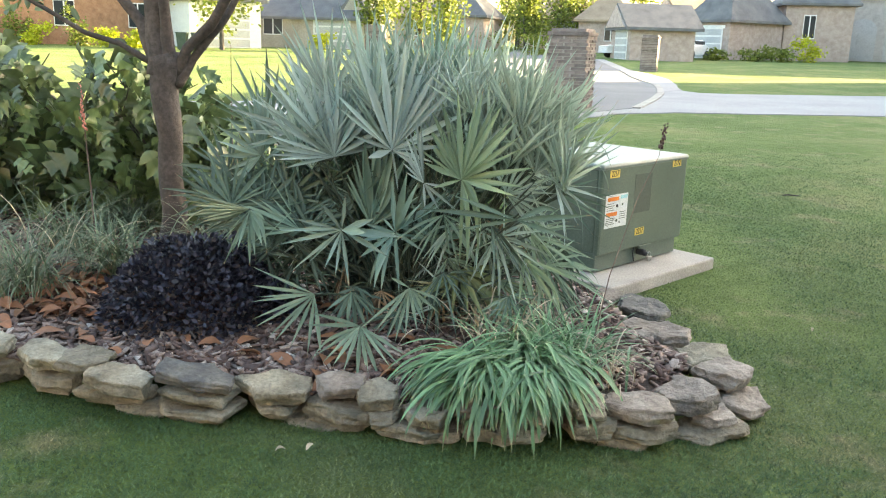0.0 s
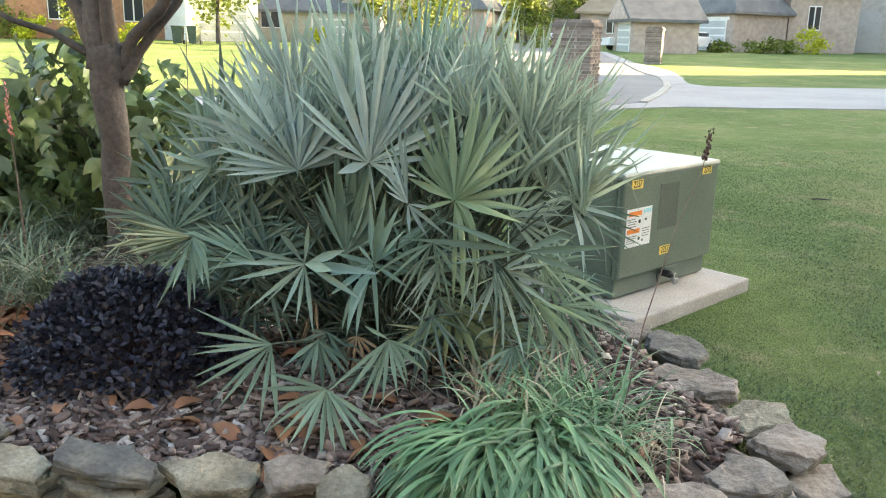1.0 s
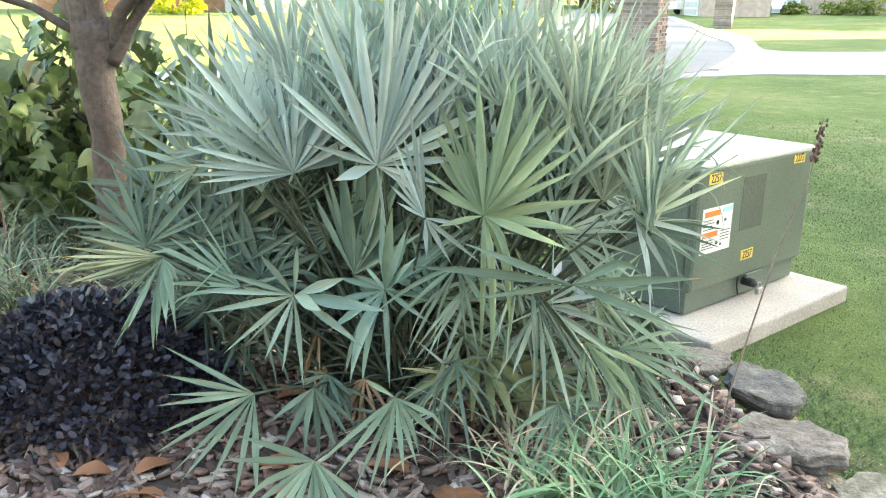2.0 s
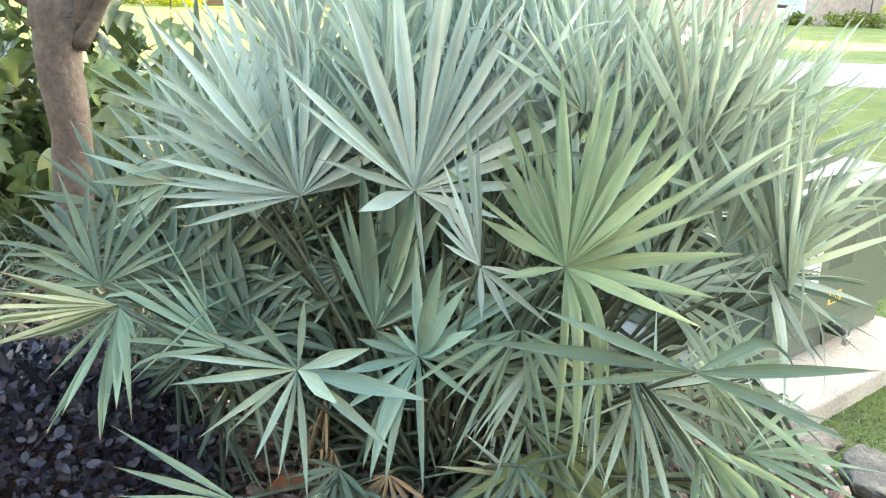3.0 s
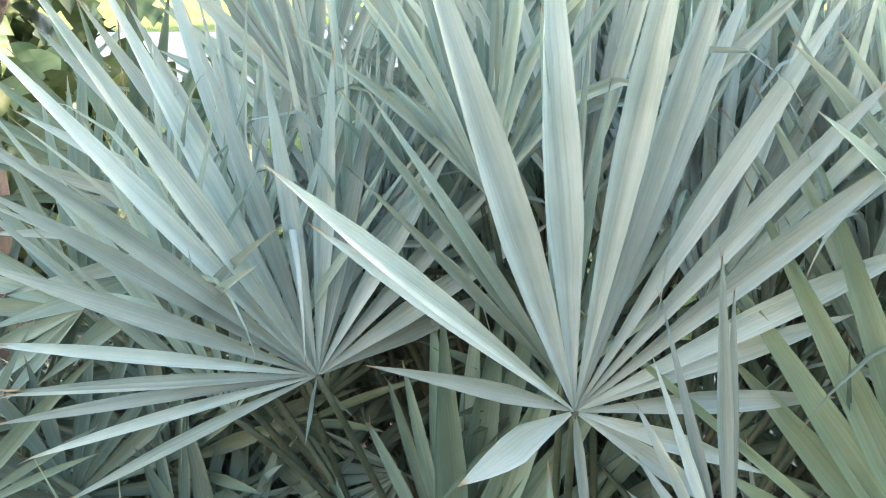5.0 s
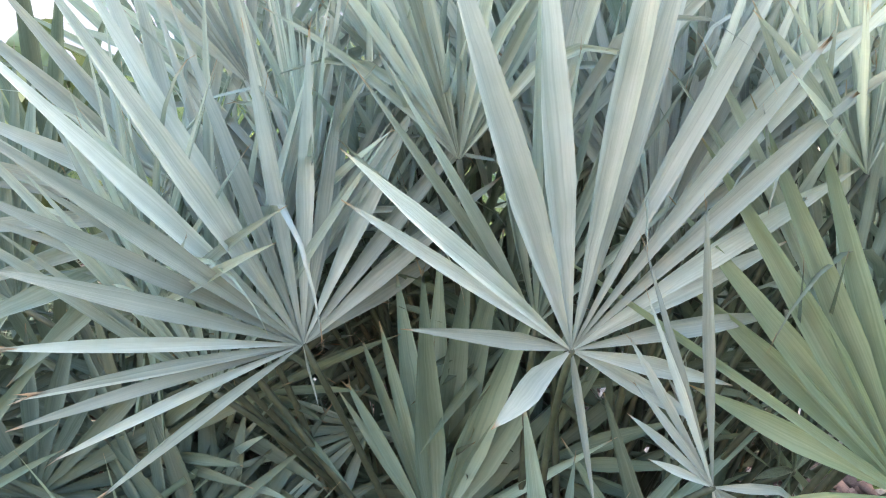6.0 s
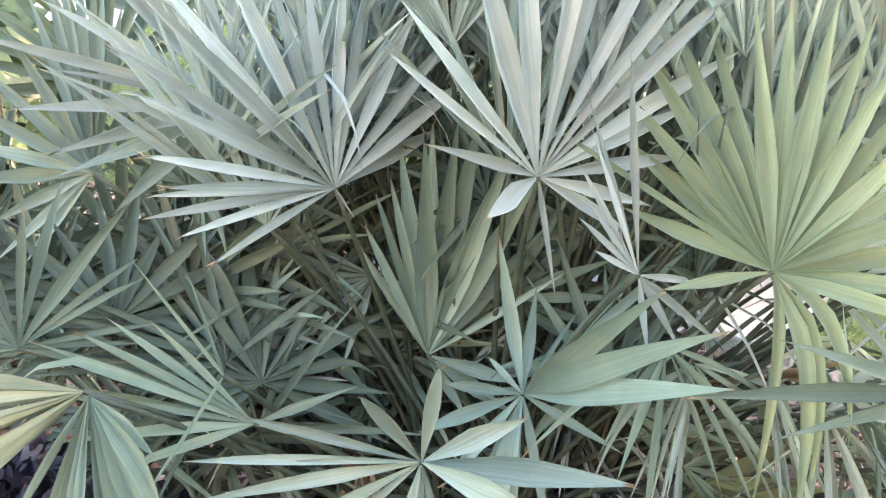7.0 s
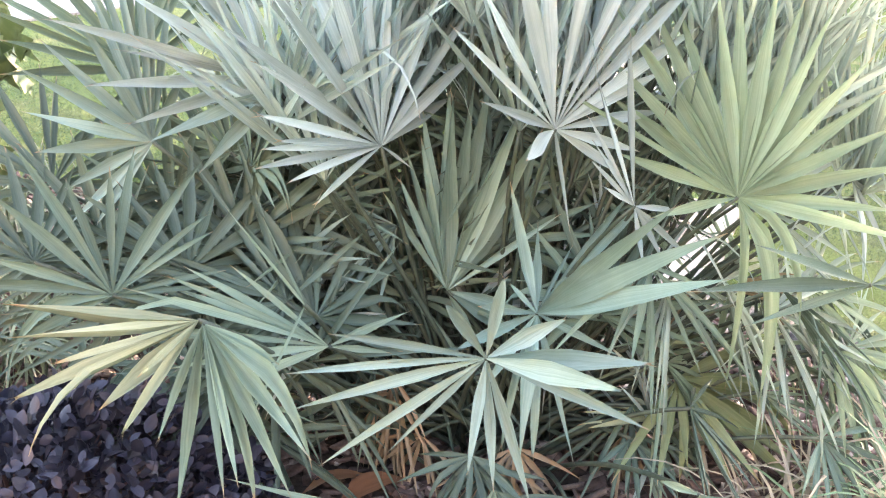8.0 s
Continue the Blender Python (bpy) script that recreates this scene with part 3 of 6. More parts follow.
def leaflet(hub, u, s, n, angle, length, width, rng, droop=0.0, cup=0.0, fold=0.32, bend=None, gap=9.0, raised=None):
    """Vertices, faces and uvs of one folded leaf segment that fans out from the hub."""
    a = radians(angle)
    lift = rng.uniform(-0.18, 0.20)
    lift = lift if raised is None else raised
    d = (math.cos(a) * u + math.sin(a) * s + lift * n).normalized()
    e = -math.sin(a) * u + math.cos(a) * s
    verts, uvs = [], []
    steps = (0.0, 0.1, 0.22, 0.34, 0.48, 0.62, 0.76, 0.88, 0.96, 1.0)
    twist = rng.uniform(-1.3, 1.3)
    taper = rng.uniform(1.15, 1.6)
    p, way, last = hub.copy(), d.copy(), 0.0
    spread = math.tan(radians(gap) / 2)
    for f in steps:
        step = (f - last) * length
        last = f
        if bend and f > bend[0]:
            way = (way + DOWN * bend[1]).normalized()
        p = p + way * step
        q = p + n * (cup * length * f * f) + DOWN * (droop * length * f ** 2.2)
        half = min(spread * f * length * 1.04 + 0.001, width * 0.5)
        if f > 0.4:
            half *= max(0.03, 1 - ((f - 0.4) / 0.6) ** taper)
        roll = twist * max(0.0, f - 0.3)
        side = (e * math.cos(roll) + n * math.sin(roll)) * half * 0.84
        deep = (e * math.sin(roll) - n * math.cos(roll)) * half * fold * (1.25 - 0.6 * f)
        verts += [q - side, q + deep, q + side]
        uvs += [(0, f), (0.5, f), (1, f)]
    if rng.random() < 0.45:
        back = (verts[-2] - verts[-5]) * rng.uniform(1.2, 2.2)
        part_by = e * width * rng.uniform(0.06, 0.16)
        verts[-3], verts[-2], verts[-1] = verts[-3] - part_by, verts[-2] - back, verts[-1] + part_by
    k = len(steps)
    faces = [(3 * i + c, 3 * i + c + 1, 3 * i + c + 4, 3 * i + c + 3) for i in range(k - 1) for c in (0, 1)]
    return verts, faces, uvs


def fan_frame(n, up=(0, 0, 1)):
    n = Vector(n).normalized()
    u = Vector(up)
    u = (u - n * u.dot(n)).normalized()
    return u, u.cross(n), n


def stem_of(hub, n, base, thick=0.0048):
    """The bowed stalk from the palm's foot to a fan."""
    bm = bmesh.new()
    hub, base = Vector(hub), Vector(base)
    mid = base * 0.45 + hub * 0.55 - n * 0.06 + Vector((0, 0, 0.10))
    pts = curve_points(base, mid, hub, 9)
    tube(bm, pts, [thick * (1.5 - 0.6 * i / 9) for i in range(10)], 6)
    return bm


# fans cut away, so that the lawn and the pad show through the flank
LOST = {30, 46, 56, 302, 308, 312, 368, 373, 378, 747, 803, 806, 808, 812, 817, 818, 819, 821, 822, 823, 824, 826, 832, 833, 834, 967, 972, 973}


def fan(palm, hub, n, segments, width, material, seed, droop=0.03, cup=0.02, up=(0, 0, 1), bends=None, split=True, base=None, web=0.92):
    """One fan: a stalk and its leaf segments, given as (angle from the upright, length)."""
    if seed in LOST:
        return None
    rng = random.Random(seed)
    u, s, n = fan_frame(n, up)
    hub = Vector(hub)
    if base is None:
        base = PALM_BASE + Vector((rng.uniform(-0.16, 0.16), rng.uniform(-0.16, 0.16), 0))
        base += Vector((hub.x - base.x, hub.y - base.y, 0)) * 0.22
    frond = part("frond", stem_of(hub, n, base), M_STALK, palm, smooth=True)
    segments = sorted(segments)
    allv, allf, allu = [], [], []
    for i, (angle, length, *own) in enumerate(segments):
        near = [abs(angle - segments[j][0]) for j in (i - 1, i + 1) if 0 <= j < len(segments)]
        gap = max(22.0, min(near)) if own and own[0] > 0.043 else min(18.0, max(6.0, web * min(near)))
        bend = (bends or {}).get(i)
        if bends is None and rng.random() < 0.13:
            bend = (rng.uniform(0.35, 0.7), rng.uniform(0.25, 0.8))
        v, f, t = leaflet(hub, u, s, n, angle, length, own[0] * 1.1 if own else width * 0.76 * rng.uniform(0.85, 1.15), rng, droop * rng.uniform(0.4, 1.8), cup * rng.uniform(0.2, 1.8), rng.uniform(0.75, 1.2), bend, gap, own[1] if len(own) > 1 else None)
        if split:
            sheet("leaflet", v, f, material, frond, uvs=t)
        else:
            k = len(allv)
            allv += v
            allu += t
            allf += [tuple(c + k for c in face) for face in f]
    if not split:
        sheet("leaf_fan", allv, allf, material, frond, uvs=allu)
    return frond


def spray(first, last, count, length, rng, edge=0.72):
    """Evenly spread segments, shorter towards both sides."""
    out = []
    for i in range(count):
        t = i / (count - 1)
        out.append((first + (last - first) * t + rng.uniform(-4.5, 4.5), length * (edge + (1 - edge) * math.sin(math.pi * t)) * rng.uniform(0.72, 1.08)))
    return out


palm = empty("fan_palm", (0, 0, 0), "clumping fan palm with blue-green and yellowing fan leaves in mulch", "palm")

# the fans that stand out most, each with its own segments
fan(palm, (-0.312, 3.684, 0.938), (0.62, -0.76, 0.10), [(-79, 0.35, 0.034, 0.08), (-87, 0.34, 0.03, 0.23), (-94, 0.33, 0.03, 0.38), (-104, 0.14, 0.014, 2.15), (-84, .35), (-76, .36), (-70, .38), (-59, .42), (-51, .44), (-44, .52), (-37, .57), (-30, .57), (-23, .55), (-15, .48), (-7, .42), (4, .41), (13, .39), (22, .38), (33, .37), (44, .39), (63, .39), (77, .30)], 0.052, M_BLUE, 11, bends={}, web=1.0)
fan(palm, (0.003, 3.573, 1.0), (0.30, -0.93, 0.08), [(-103, .15, .046, .6), (-69, .23, .022, .2), (-52, .33, .040, .06), (-46, .42, .034, .37), (-20, .56), (-6, .57), (6, .56), (14, .54), (21, .52), (28, .50), (35, .46), (43, .42), (61, .42), (71, .31), (84, .26), (104, .2, .03), (120, .18), (172, .2, .012)], 0.066, M_BLUE, 12, bends={}, web=1.0)
fan(palm, (0.353, 3.463, 0.893), (-0.35, -0.80, 0.40), [(-108, .17, .03), (-74, .25, .036), (-65, .5, .012), (-54, .34, .04), (-46, .42, .035), (-37, .47, .035), (-29, .48, .035), (-21, .47, .035), (-13, .45, .035), (-5, .46, .035), (3, .44, .04), (11, .43, .038), (19, .42, .036), (27, .40, .034), (36, .38, .034), (46, .36, .032), (57, .34, .032), (71, .36, .036), (86, .31, .032), (99, .33, .028), (117, .31, .028), (136, .40, .026), (148, .43, .028), (160, .40, .020)], 0.042, M_PALE, 13, bends={20: (0.3, 0.45), 21: (0.3, 0.6), 22: (0.25, 0.6), 23: (0.2, 0.7)}, web=1.7)
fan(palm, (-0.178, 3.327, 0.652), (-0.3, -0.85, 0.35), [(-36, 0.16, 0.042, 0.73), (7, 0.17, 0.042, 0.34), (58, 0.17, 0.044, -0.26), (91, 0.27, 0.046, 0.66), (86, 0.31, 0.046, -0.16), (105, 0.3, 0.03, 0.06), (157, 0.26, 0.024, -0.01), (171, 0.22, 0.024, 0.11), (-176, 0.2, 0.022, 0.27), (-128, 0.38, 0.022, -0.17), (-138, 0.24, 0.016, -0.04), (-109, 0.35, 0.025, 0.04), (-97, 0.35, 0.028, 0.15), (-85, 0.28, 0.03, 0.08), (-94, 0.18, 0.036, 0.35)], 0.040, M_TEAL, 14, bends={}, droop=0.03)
fan(palm, (-0.138, 3.752, 0.584), (0.1, -0.97, 0.08), [(-32, 0.27, 0.037), (-25, 0.31, 0.040), (-18, 0.35, 0.043), (-13, 0.37, 0.043), (-8, 0.42, 0.045), (-4, 0.47, 0.048), (0.5, 0.46, 0.045), (5, 0.47, 0.050), (10.5, 0.48, 0.048), (16, 0.49, 0.053), (26, 0.42, 0.053), (44, 0.36, 0.050), (56, 0.31, 0.025), (64, 0.23, 0.022), (107, 0.18, 0.045), (126, 0.2, 0.045), (150, .18, 0.030)], 0.034, M_SEA, 15, bends={}, droop=0.0, web=1.1)
fan(palm, (0.018, 3.594, 0.596), (0.1, -0.80, 0.60), [(-6, .29, .03), (16, .22, .03), (41, .2, .024), (48, .42, .024, .05), (54, .47, .034, .05), (72, 0.5, 0.048, 3.6), (103, 0.46, 0.05, 2.82), (37, 0.47, 0.046, 3.61), (97, .36, .034), (125, .2, .02), (173, .32, .02), (-43, .10, .03, .3), (-80, .15, .036, .2), (-104, .2, .038), (-131, .22, .04), (-148, .30, .042), (-157, .32, .045), (-166, .31, .042)], 0.040, M_SEA, 16, droop=0.02, bends={0: (0.4, 0.3), 1: (0.4, 0.3), 2: (0.4, 0.3)})
fan(palm, (-0.662, 3.429, 0.705), (0.08, -0.03, 0.99), [(-27, 0.3, 0.046), (-44, 0.3, 0.036), (-60, 0.33, 0.04), (-67, 0.29, 0.034), (-80, 0.26, 0.044), (-92, 0.25, 0.036), (-96, 0.37, 0.034), (-71, 0.38, 0.034)], 0.036, M_YELLOW, 17, droop=0.03, bends={3: (0.7, 0.4)}, web=1.6)
fan(palm, (-0.655, 3.425, 0.70), (-0.2, -0.48, 0.85), [(179, 0.21, 0.034), (171, 0.31, 0.036), (153, 0.32, 0.042), (144, 0.31, 0.034), (137, 0.33, 0.03), (129, 0.32, 0.032), (120, 0.34, 0.034), (110, 0.17, 0.042), (149, 0.31, 0.026)], 0.036, M_GREEN, 50, droop=0.08, bends={1: (0.6, 0.4), 4: (0.7, 0.5)}, web=1.5)
fan(palm, (0.167, 3.521, 0.859), (0.3, -0.90, 0.2), [(-58, .10), (-44, .15), (-34, .18), (-26, .22), (-20, .27), (-13, .32), (-7, .36), (-2, .31), (129, .22), (150, .16), (179, .12), (100, .14)], 0.024, M_BLUE, 18)
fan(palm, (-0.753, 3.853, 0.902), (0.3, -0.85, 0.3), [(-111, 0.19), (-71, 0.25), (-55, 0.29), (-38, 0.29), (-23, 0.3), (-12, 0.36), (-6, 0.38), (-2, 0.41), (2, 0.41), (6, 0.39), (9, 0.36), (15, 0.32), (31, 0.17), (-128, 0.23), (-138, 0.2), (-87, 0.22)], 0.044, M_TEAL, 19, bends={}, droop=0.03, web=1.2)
fan(palm, (-0.51, 3.95, 1.015), (0.45, -0.85, 0.15), spray(-95, 62, 17, 0.50, random.Random(3), 0.8), 0.05, M_BLUE, 20, droop=0.02, bends={}, web=1.0)
fan(palm, (-0.46, 4.10, 1.165), (0.2, -0.95, 0.10), spray(-62, 76, 14, 0.46, random.Random(4), 0.8), 0.046, M_JADE, 51, droop=0.02, bends={}, web=1.0)
fan(palm, (-0.51, 3.72, 1.042), (0.1, -0.8, 0.5), [(-112, .27, .034), (-134, .22, .036)], 0.04, M_TEAL, 52, droop=0.02, bends={})
fan(palm, (-0.12, 4.06, 1.12), (0.2, -0.9, 0.25), spray(-80, 80, 16, 0.46, random.Random(5), 0.8), 0.046, M_JADE, 53, droop=0.03, bends={}, web=1.0)
fan(palm, (0.20, 4.00, 1.13), (-0.1, -0.9, 0.25), spray(-70, 75, 15, 0.48, random.Random(6), 0.8), 0.046, M_SAGE, 54, droop=0.03, bends={}, web=1.0)
# shade over the left flank is put into the next two leaf colours
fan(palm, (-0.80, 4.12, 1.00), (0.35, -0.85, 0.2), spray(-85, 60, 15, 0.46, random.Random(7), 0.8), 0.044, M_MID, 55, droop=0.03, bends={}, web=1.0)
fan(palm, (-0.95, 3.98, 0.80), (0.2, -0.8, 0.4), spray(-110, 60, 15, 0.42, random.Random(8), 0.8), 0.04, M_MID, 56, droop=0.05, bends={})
fan(palm, (0.46, 3.86, 1.08), (0.0, -0.9, 0.3), spray(-60, 80, 15, 0.46, random.Random(9), 0.8), 0.042, M_SAGE, 57, droop=0.04, bends={}, web=1.0)
fan(palm, (-0.25, 4.30, 1.22), (0.1, -0.95, 0.2), spray(-70, 70, 15, 0.46, random.Random(10), 0.8), 0.044, M_BLUE, 58, droop=0.03, bends={}, web=1.0)
fan(palm, (0.10, 4.30, 1.22), (0.0, -0.95, 0.2), spray(-70, 70, 15, 0.46, random.Random(11), 0.8), 0.044, M_JADE, 59, droop=0.03, bends={}, web=1.0)
fan(palm, (-0.62, 4.34, 1.10), (0.2, -0.95, 0.2), spray(-75, 70, 15, 0.46, random.Random(12), 0.8), 0.044, M_TEAL, 60, droop=0.03, bends={}, web=1.0)
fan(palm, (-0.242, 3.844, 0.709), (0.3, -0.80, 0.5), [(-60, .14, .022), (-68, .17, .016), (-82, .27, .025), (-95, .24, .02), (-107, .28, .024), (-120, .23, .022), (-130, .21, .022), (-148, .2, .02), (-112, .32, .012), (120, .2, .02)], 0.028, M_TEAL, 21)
fan(palm, (-0.433, 3.50, 0.60), (0.0, -0.60, 0.80), [(-80, .30, .03), (-75, .42, .027), (-71, .48, .027), (-68, .40, .022), (-63, .34, .025), (-59, .38, .028), (-53, .33, .022), (-46, .25, .018), (-95, .30, .022), (-112, .26, .02), (68, .18, .023), (98, .12, .018)], 0.030, M_GREEN, 22, droop=0.05)
fan(palm, (0.351, 3.543, 0.442), (0.35, -0.6, 0.72), [(113, 0.44, 0.046), (120, 0.44, 0.048), (131, 0.44, 0.048), (144, 0.44, 0.046), (154, 0.44, 0.041), (173, 0.28, 0.039), (-174, 0.24, 0.034), (-150, 0.23, 0.030), (-136, 0.21, 0.028), (-121, 0.29, 0.030), (-110, 0.31, 0.025), (93, 0.44, 0.034)], 0.034, M_OLIVE, 23, droop=0.06, web=1.3)
fan(palm, (0.684, 3.825, 0.965), (-0.1, -0.90, 0.3), [(-34, .38), (-26, .41), (-17, .43), (-10, .47), (-4, .50), (1, .52), (6, .52), (11, .50), (17, .47), (24, .45), (31, .44), (37, .45), (44, .47), (51, .46), (59, .42), (68, .38), (80, .34)], 0.032, M_SAGE, 24, bends={})
fan(palm, (-0.016, 3.033, 0.30), (0.1, -0.55, 0.83), [(-71, .24), (-92, .25), (-112, .28), (-134, .27), (-146, .26), (-158, .27), (-169, .28), (-180, .27), (169, .27), (159, .27), (149, .27), (139, .28), (128, .26)], 0.032, M_GREEN, 26, droop=0.03)
fan(palm, (-0.289, 3.259, 0.356), (0.05, -0.6, 0.8), [(-68, .37), (-79, .33), (-90, .30), (-101, .30), (-117, .31), (-136, .33), (-147, .31), (-157, .32), (-168, .30), (176, .33), (166, .33)], 0.034, M_GREEN, 27, droop=0.02)
fan(palm, (0.177, 3.15, 0.452), (0.15, -0.75, 0.65), [(-132, .30), (-145, .27), (-157, .26), (-166, .26), (-176, .26), (171, .22), (160, .2), (147, .17), (131, .18), (116, .19), (-63, .1)], 0.026, M_GREEN, 29, droop=0.02)
fan(palm, (0.346, 3.312, 0.573), (0.0, -0.70, 0.70), [(-176, .25), (-160, .26), (-140, .22), (-34, .12), (112, .28), (130, .27), (146, .26), (163, .24)], 0.022, M_GREEN, 30, droop=0.35, bends={0: (0.5, 0.4), 5: (0.4, 0.5), 6: (0.5, 0.6)})

# the tallest fans of the crown
for k, (x, y, z, long_, lean) in enumerate(((-0.42, 3.98, 1.20, 0.52, -8), (-0.20, 3.95, 1.21, 0.55, 0), (-0.02, 4.02, 1.24, 0.55, 4), (0.14, 3.92, 1.21, 0.54, -5), (0.30, 4.02, 1.20, 0.52, 8), (0.44, 3.92, 1.13, 0.52, 14), (0.58, 3.98, 1.10, 0.50, 20), (0.72, 3.90, 1.02, 0.48, 26))):
    fan(palm, (x, y, z), (0.15 - 0.1 * (k % 3), -0.9, 0.12), spray(lean - 36, lean + 36, 13, long_, random.Random(80 + k), 0.85), 0.034, (M_BLUE, M_JADE, M_TEAL, M_SEA)[k % 4] if x < 0.4 else M_SAGE, 80 + k, droop=0.02, bends={}, web=1.0)

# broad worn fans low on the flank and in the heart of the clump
# the shade they stand in is carried by their leaf colours
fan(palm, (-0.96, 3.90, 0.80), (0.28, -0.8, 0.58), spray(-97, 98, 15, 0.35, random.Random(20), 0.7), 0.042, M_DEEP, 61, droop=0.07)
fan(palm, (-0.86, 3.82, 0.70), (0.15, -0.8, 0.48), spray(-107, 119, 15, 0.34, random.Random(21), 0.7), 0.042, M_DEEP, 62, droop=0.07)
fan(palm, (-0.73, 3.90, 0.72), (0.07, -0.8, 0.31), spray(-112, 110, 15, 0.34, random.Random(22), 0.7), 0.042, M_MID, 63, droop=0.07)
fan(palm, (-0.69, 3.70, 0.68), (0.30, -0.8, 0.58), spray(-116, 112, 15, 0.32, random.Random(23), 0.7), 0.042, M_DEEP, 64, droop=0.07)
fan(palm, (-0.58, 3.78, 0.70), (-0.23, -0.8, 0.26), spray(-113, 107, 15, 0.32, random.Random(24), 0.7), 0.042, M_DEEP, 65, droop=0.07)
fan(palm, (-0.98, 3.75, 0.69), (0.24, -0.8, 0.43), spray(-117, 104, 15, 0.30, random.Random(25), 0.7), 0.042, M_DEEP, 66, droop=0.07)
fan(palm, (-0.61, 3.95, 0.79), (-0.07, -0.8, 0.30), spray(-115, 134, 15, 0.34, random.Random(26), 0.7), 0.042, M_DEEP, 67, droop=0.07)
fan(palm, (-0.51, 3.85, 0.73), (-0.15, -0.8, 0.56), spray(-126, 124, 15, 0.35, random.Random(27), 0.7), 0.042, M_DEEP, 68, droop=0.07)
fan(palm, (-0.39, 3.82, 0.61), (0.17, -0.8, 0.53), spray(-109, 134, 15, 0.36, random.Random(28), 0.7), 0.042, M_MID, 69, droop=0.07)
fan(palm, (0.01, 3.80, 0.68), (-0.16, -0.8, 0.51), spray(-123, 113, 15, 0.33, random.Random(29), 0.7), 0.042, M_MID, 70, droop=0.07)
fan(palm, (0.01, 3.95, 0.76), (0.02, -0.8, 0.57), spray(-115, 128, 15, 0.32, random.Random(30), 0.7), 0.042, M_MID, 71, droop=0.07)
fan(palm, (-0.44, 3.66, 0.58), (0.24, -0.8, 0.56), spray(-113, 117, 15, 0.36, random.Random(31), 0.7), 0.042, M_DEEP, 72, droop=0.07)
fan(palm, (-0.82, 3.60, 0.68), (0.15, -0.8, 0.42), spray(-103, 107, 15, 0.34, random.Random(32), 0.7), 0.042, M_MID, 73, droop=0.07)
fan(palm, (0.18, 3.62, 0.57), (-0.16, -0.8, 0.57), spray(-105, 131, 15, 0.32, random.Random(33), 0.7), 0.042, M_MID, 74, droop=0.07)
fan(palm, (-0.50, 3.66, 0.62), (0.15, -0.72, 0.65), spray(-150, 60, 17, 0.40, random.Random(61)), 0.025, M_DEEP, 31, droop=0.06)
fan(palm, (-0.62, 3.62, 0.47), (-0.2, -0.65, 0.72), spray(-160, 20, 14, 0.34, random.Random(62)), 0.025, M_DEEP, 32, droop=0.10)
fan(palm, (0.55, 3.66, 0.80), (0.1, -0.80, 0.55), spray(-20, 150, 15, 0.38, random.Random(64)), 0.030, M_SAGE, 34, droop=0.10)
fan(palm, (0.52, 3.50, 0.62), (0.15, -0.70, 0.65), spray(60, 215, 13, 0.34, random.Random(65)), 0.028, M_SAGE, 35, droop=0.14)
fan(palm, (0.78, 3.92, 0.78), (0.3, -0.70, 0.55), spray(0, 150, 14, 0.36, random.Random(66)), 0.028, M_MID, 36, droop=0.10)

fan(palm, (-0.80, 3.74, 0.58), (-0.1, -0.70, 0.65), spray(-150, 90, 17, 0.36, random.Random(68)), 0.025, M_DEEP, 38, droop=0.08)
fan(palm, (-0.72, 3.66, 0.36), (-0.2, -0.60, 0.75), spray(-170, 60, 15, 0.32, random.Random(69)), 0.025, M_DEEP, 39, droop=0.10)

fan(palm, (0.76, 3.52, 0.50), (0.25, -0.62, 0.72), spray(40, 200, 14, 0.36, random.Random(70)), 0.030, M_GREEN, 40, droop=0.14)
fan(palm, (0.80, 3.70, 0.42), (0.35, -0.55, 0.72), spray(20, 190, 14, 0.32, random.Random(71)), 0.028, M_MID, 41, droop=0.14)
fan(palm, (0.60, 3.36, 0.38), (0.15, -0.62, 0.74), spray(70, 240, 12, 0.30, random.Random(72)), 0.026, M_MID, 42, droop=0.16)
fan(palm, (0.68, 3.60, 0.62), (0.2, -0.75, 0.55), spray(30, 170, 13, 0.36, random.Random(73)), 0.026, M_GREEN, 43, droop=0.22)


fan(palm, (0.62, 3.36, 0.74), (0.1, -0.8, 0.5), [(-84, .46, .034), (-72, .34, .028), (-98, .30, .022), (60, .3, .03), (85, .34, .03), (110, .3, .026)], 0.03, M_MID, 44, droop=0.04)


fan(palm, (0.40, 3.36, 0.90), (0.3, -0.85, 0.3), [(118, .16, .022), (160, .30, .024), (143, .36, .024), (128, .26, .016), (104, .34, .016)], 0.02, M_BLUE, 46, droop=0.12)
fan(palm, (0.78, 3.66, 0.86), (0.3, -0.85, 0.3), [(120, .2, .016), (150, .2, .02), (166, .3, .02), (100, .3, .018)], 0.02, M_BLUE, 47, droop=0.10)
fan(palm, (0.66, 3.45, 0.54), (0.2, -0.8, 0.5), [(130, .3, .026), (146, .28, .026), (170, .26, .026), (190, .22, .02), (112, .26, .02)], 0.02, M_PALE, 48, droop=0.12)


fan(palm, (-0.134, 3.341, 0.356), (0.1, -0.75, 0.65), [(-158, .2), (-177, .2), (168, .21), (154, .21), (138, .2), (-133, .17), (125, .16)], 0.036, M_MID, 49, droop=0.05)


